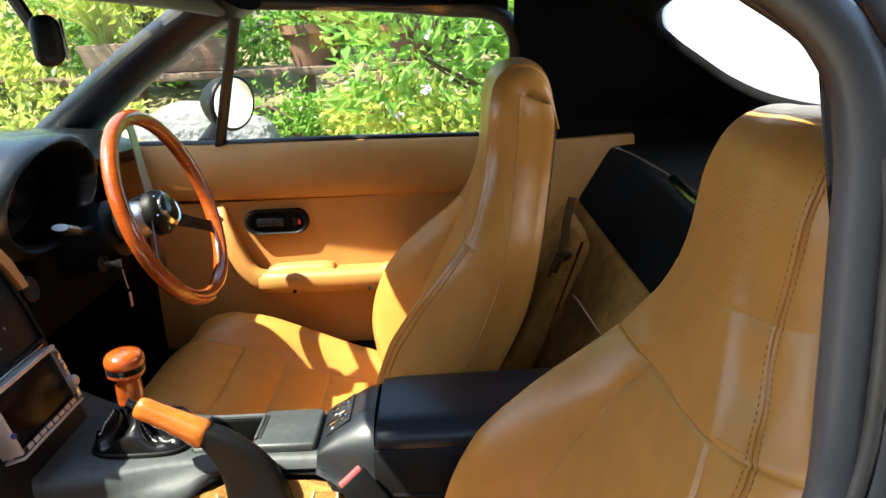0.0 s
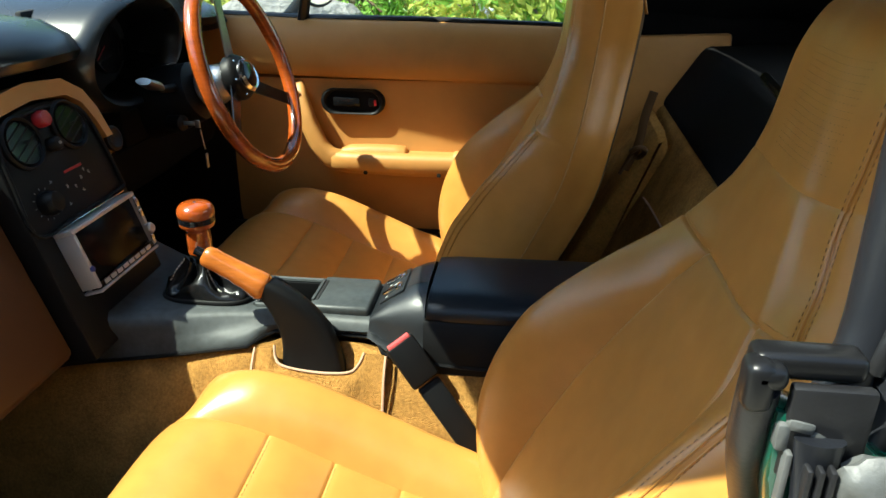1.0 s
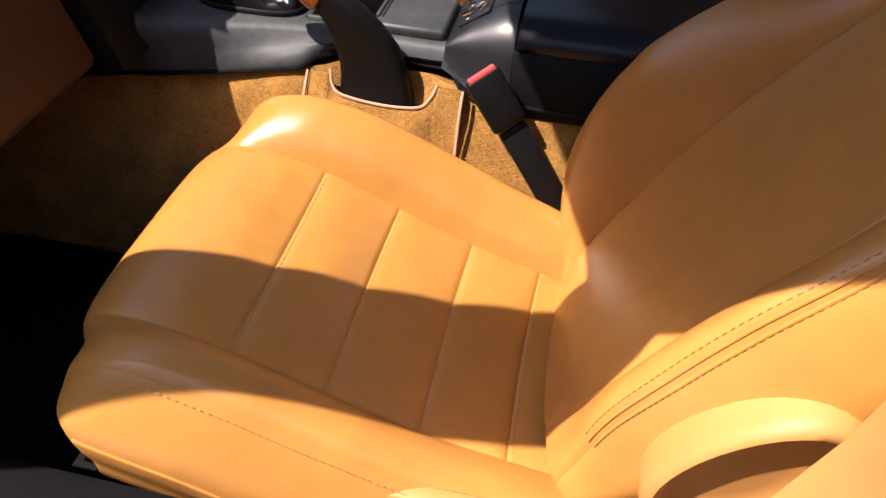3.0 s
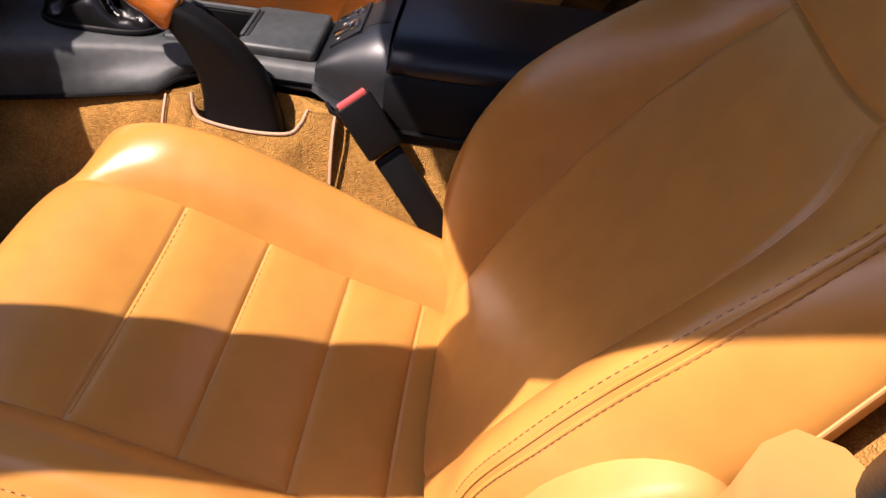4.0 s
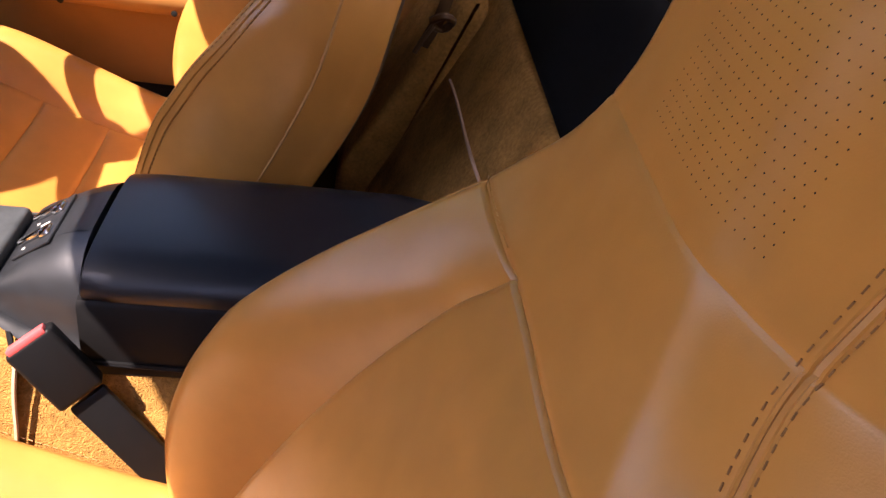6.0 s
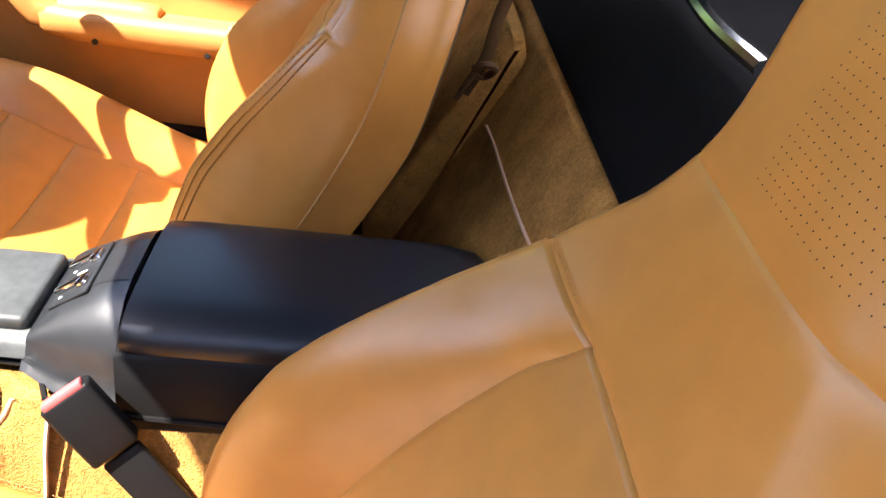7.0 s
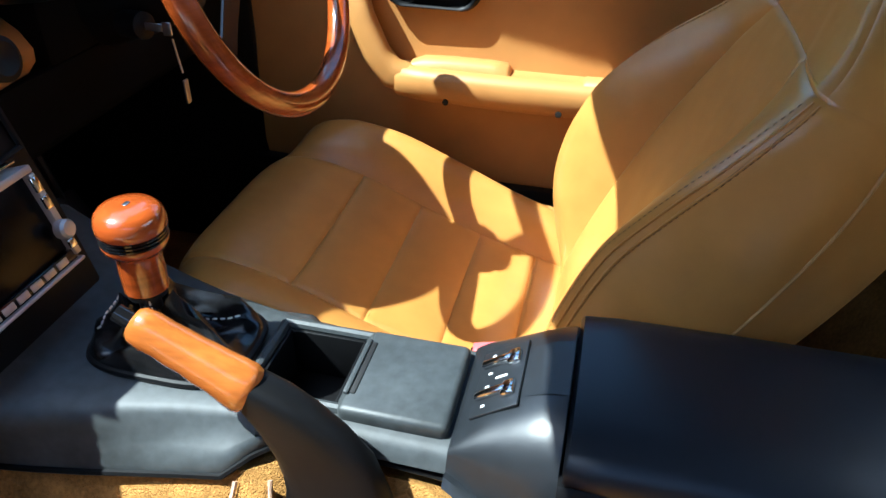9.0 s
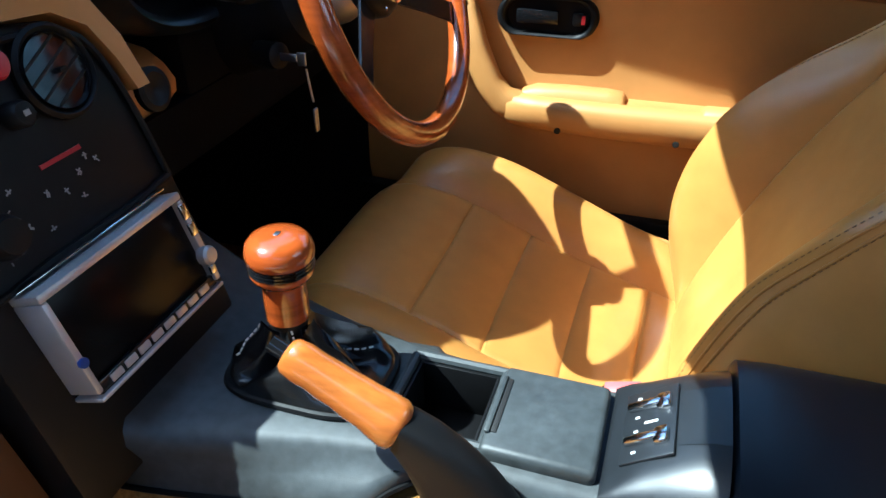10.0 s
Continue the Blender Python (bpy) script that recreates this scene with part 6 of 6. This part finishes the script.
def shrub(name, base, size, count, leaf, m, label, seed, flowers=None, stems=9, category="shrub", lumps=7):
    rng = np.random.default_rng(seed)
    ob = thing(name, base, label, category, "garden shrubs")
    lum = [(rng.normal(size=3) * (0.30, 0.30, 0.26), 0.34 + 0.22 * rng.random()) for _ in range(lumps)]
    spots, heads = [], []
    for _ in range(count):
        c, r = lum[rng.integers(len(lum))]
        d = rng.normal(size=3)
        d /= np.linalg.norm(d)
        p = (c + d * r * rng.random() ** 0.35) * np.array(size)
        p[2] = abs(p[2] + 0.5 * size[2])
        spots.append((p, d))
        if flowers and rng.random() < 0.02:
            heads.append((p * 1.03, d))
    me = leaf_mesh(rng, spots, leaf)
    me.materials.append(m)
    lv = new("leaves", me)
    lv.parent = ob
    ORIGIN[lv.name] = Vector(base)
    tagged(lv, kind="stuff")
    if heads:
        pe = leaf_mesh(rng, [h for h in heads for _ in range(5)], leaf * 0.55, wide=0.9)
        pe.materials.append(flowers)
        fl = new("flowers", pe)
        fl.parent = ob
        tagged(fl, "small scattered blossoms", kind="stuff")
    st = []
    for _ in range(stems):
        c, r = lum[rng.integers(len(lum))]
        e = c * np.array(size)
        e[2] = abs(e[2] + 0.5 * size[2])
        st.append(tube(cat([(0.05 * rng.normal(), 0.05 * rng.normal(), -0.05), e * 0.5 + rng.normal(size=3) * 0.03, e], 6), np.linspace(0.012, 0.004, 6), 6))
    bm = merge(*st)
    bmesh.ops.translate(bm, vec=base, verts=bm.verts)
    part("stems", bm, BARK, ob)
    return ob


shrub("flowering_shrub", (0.80, 2.35, 0.45), (0.85, 0.6, 1.15), 5200, 0.065, LEAF, "tall bright green shrub with white blossoms outside the window", 1, PETAL)
shrub("flowering_shrub", (1.55, 2.9, 0.5), (0.9, 0.7, 1.3), 3000, 0.07, LEAF, "tall bright green shrub with white blossoms in the garden", 2, PETAL)
shrub("low_bush", (-0.02, 2.15, 0.38), (0.50, 0.35, 0.40), 1700, 0.05, LEAF_YELLOW, "low yellow-green bush in the garden bed", 3)
shrub("low_bush", (-1.15, 2.3, 0.38), (0.45, 0.35, 0.40), 1500, 0.045, LEAF_YELLOW, "low yellow-green bush beside the rock", 4)
shrub("garden_bush", (-2.3, 2.6, 0.45), (0.9, 0.6, 0.9), 3600, 0.06, LEAF_YELLOW, "light green bush seen through the windscreen", 5)
shrub("garden_bush", (-3.4, 3.0, 0.5), (1.0, 0.7, 1.3), 3400, 0.07, LEAF, "green bush beyond the car bonnet", 6)
shrub("garden_bush", (-1.5, 3.9, 0.8), (1.2, 0.7, 1.2), 3200, 0.075, LEAF, "green bush behind the planters", 7, PETAL_RED)
shrub("garden_bush", (0.2, 4.4, 0.9), (1.4, 0.8, 1.5), 3400, 0.08, LEAF_DARK, "dark green bush at the back of the garden", 8)
shrub("garden_bush", (-4.8, 4.4, 0.9), (1.6, 0.9, 2.0), 3000, 0.09, LEAF_DARK, "dark green bush at the back of the garden", 9)
shrub("garden_bush", (2.2, 4.8, 1.0), (1.6, 0.9, 2.0), 3000, 0.09, LEAF_DARK, "dark green bush at the back of the garden", 10)
shrub("garden_bush", (-2.6, 5.4, 1.1), (1.8, 1.0, 2.2), 3200, 0.10, LEAF, "leafy bush at the back of the garden", 11)
shrub("planter_plant", (-0.45, 3.0, 0.98), (0.45, 0.35, 0.45), 900, 0.06, LEAF, "green plant growing in a terracotta pot", 12)
shrub("planter_plant", (-1.25, 2.95, 0.98), (0.55, 0.35, 0.42), 1000, 0.06, LEAF_YELLOW, "light green plant growing in a trough", 13)
shrub("low_bush", (0.42, 2.05, 0.36), (0.42, 0.30, 0.36), 1500, 0.042, LEAF_YELLOW, "low pale yellow-green bush under the window", 21)
shrub("low_bush", (-1.75, 2.15, 0.36), (0.55, 0.35, 0.42), 1700, 0.045, LEAF_YELLOW, "low yellow-green bush in the garden bed", 22)
shrub("low_bush", (-0.45, 2.62, 0.50), (0.50, 0.22, 0.28), 1300, 0.04, LEAF, "low green leaves under the plank shelf", 23)
shrub("garden_bush", (-2.9, 3.7, 0.7), (1.1, 0.7, 1.0), 3200, 0.05, LEAF_YELLOW, "bright yellow-green bush behind the bench", 24)
shrub("garden_bush", (-4.6, 3.6, 0.6), (1.2, 0.8, 1.2), 3000, 0.06, LEAF_YELLOW, "bright yellow-green bush beyond the bonnet", 25)


def grass_plant(name, base, count, height, spread, m, label, seed):
    """A tuft of long arching blades."""
    rng = np.random.default_rng(seed)
    verts, faces = [], []
    for _ in range(count):
        a, q = rng.random() * 2 * math.pi, rng.random() ** 0.6
        d = np.array((math.cos(a), math.sin(a), 0))
        side = np.array((-d[1], d[0], 0)) * 0.006
        root = d * 0.10 * spread * rng.random()
        h = height * (0.6 + 0.5 * rng.random())
        b = len(verts)
        for t in np.linspace(0, 1, 5):
            c = root + d * spread * q * t * t + np.array((0, 0, h * (t - 0.35 * q * t * t)))
            verts += [tuple(c - side * (1 - 0.85 * t)), tuple(c + side * (1 - 0.85 * t))]
        faces += [(b + 2 * i, b + 2 * i + 1, b + 2 * i + 3, b + 2 * i + 2) for i in range(4)]
    ob = thing(name, base, label, "plant", "garden plants")
    me = bpy.data.meshes.new("blades")
    me.from_pydata(verts, [], faces)
    me.materials.append(m)
    lv = new("blades", me)
    lv.parent = ob
    tagged(lv, kind="stuff")
    return ob


grass_plant("grass_tuft", (-1.55, 3.0, 1.03), 420, 0.50, 0.40, LEAF_YELLOW, "tall bright grassy plant in the trough", 31)
grass_plant("grass_tuft", (-1.10, 2.98, 1.03), 360, 0.42, 0.36, LEAF_YELLOW, "tall bright grassy plant in the trough", 32)
grass_plant("grass_tuft", (-2.35, 2.7, 0.46), 520, 0.75, 0.45, LEAF_YELLOW, "bright arching grass beside the bench", 33)
grass_plant("grass_tuft", (-0.12, 2.98, 1.03), 300, 0.35, 0.30, LEAF, "green grassy plant in a flower pot", 34)
bm = bmesh.new()
bmesh.ops.create_icosphere(bm, subdivisions=4, radius=0.5)
for w in bm.verts:
    k = 1 + 0.28 * noise.noise(w.co * 2.2) + 0.10 * noise.noise(w.co * 7)
    w.co = Vector((w.co.x * 0.80 * k - 0.78, w.co.y * 0.5 * k + 2.1, w.co.z * 0.62 * k + 0.50))
whole("garden_rock", bm, ROCK, "large rough grey rock in the garden bed", "rock", angle=60)
bench = thing("plank_shelf", (-0.7, 2.95, 0.62), "weathered plank shelf carrying flower pots", "plank shelf")
for k in range(3):
    part("plank", box((-0.9, 2.82 + 0.13 * k, 0.885), (3.2, 0.12, 0.035), 0.004), OLD_WOOD, bench)
for x in (-2.3, -1.4, -0.5, 0.45):
    part("leg", box((x, 2.95, 0.72), (0.07, 0.07, 0.30), 0.004), OLD_WOOD, bench)


def pot(x, y, z, r, h, label):
    whole("flower_pot", lathe([(r * 0.72, 0), (r * 0.95, h * 0.78), (r * 1.08, h * 0.78), (r * 1.10, h), (r * 0.98, h), (r * 0.92, h * 0.86), (0.01, h * 0.86)], Matrix.Translation((x, y, z))), TERRACOTTA, label, "flower pot", group="flower pots")


pot(-0.45, 2.98, 0.9045, 0.16, 0.20, "brown terracotta pot on the plank shelf")
pot(0.02, 2.98, 0.9045, 0.14, 0.18, "brown terracotta pot on the plank shelf")
whole("planter_trough", prism([(-1.60, 0.9045), (-1.64, 1.06), (-0.86, 1.06), (-0.90, 0.9045)], "y", 2.86, 3.08, 0.01), OLD_WOOD, "long brown planter trough on the plank shelf", "planter")
for x, y in ((0.33, 2.55), (-3.0, 3.2)):
    whole("fence_post", tube([(x, y, 0.40), (x, y, 1.13)], 0.014, 10), ZINC, "thin galvanised fence post", "fence post", group="fence posts")
whole("garden_tree", tube(cat([(-0.12, 3.6, 0.6), (-0.10, 3.62, 1.5), (-0.2, 3.7, 2.6)], 12), np.linspace(0.09, 0.06, 12), 12), BARK, "brown tree trunk behind the planters", "tree trunk")


# plain wall added out of view on the open side, to cut low skylight
whole("wall_unseen", box((0.0, -2.6, 1.1), (14.0, 0.2, 2.2), 0.01), material("brown_render", (0.13, 0.10, 0.075), 0.9, vary=0.3, scale=5, bump=0.5, bump_scale=50, dist=0.01), "plain brown wall added out of view to cut low skylight", "wall", "structure")
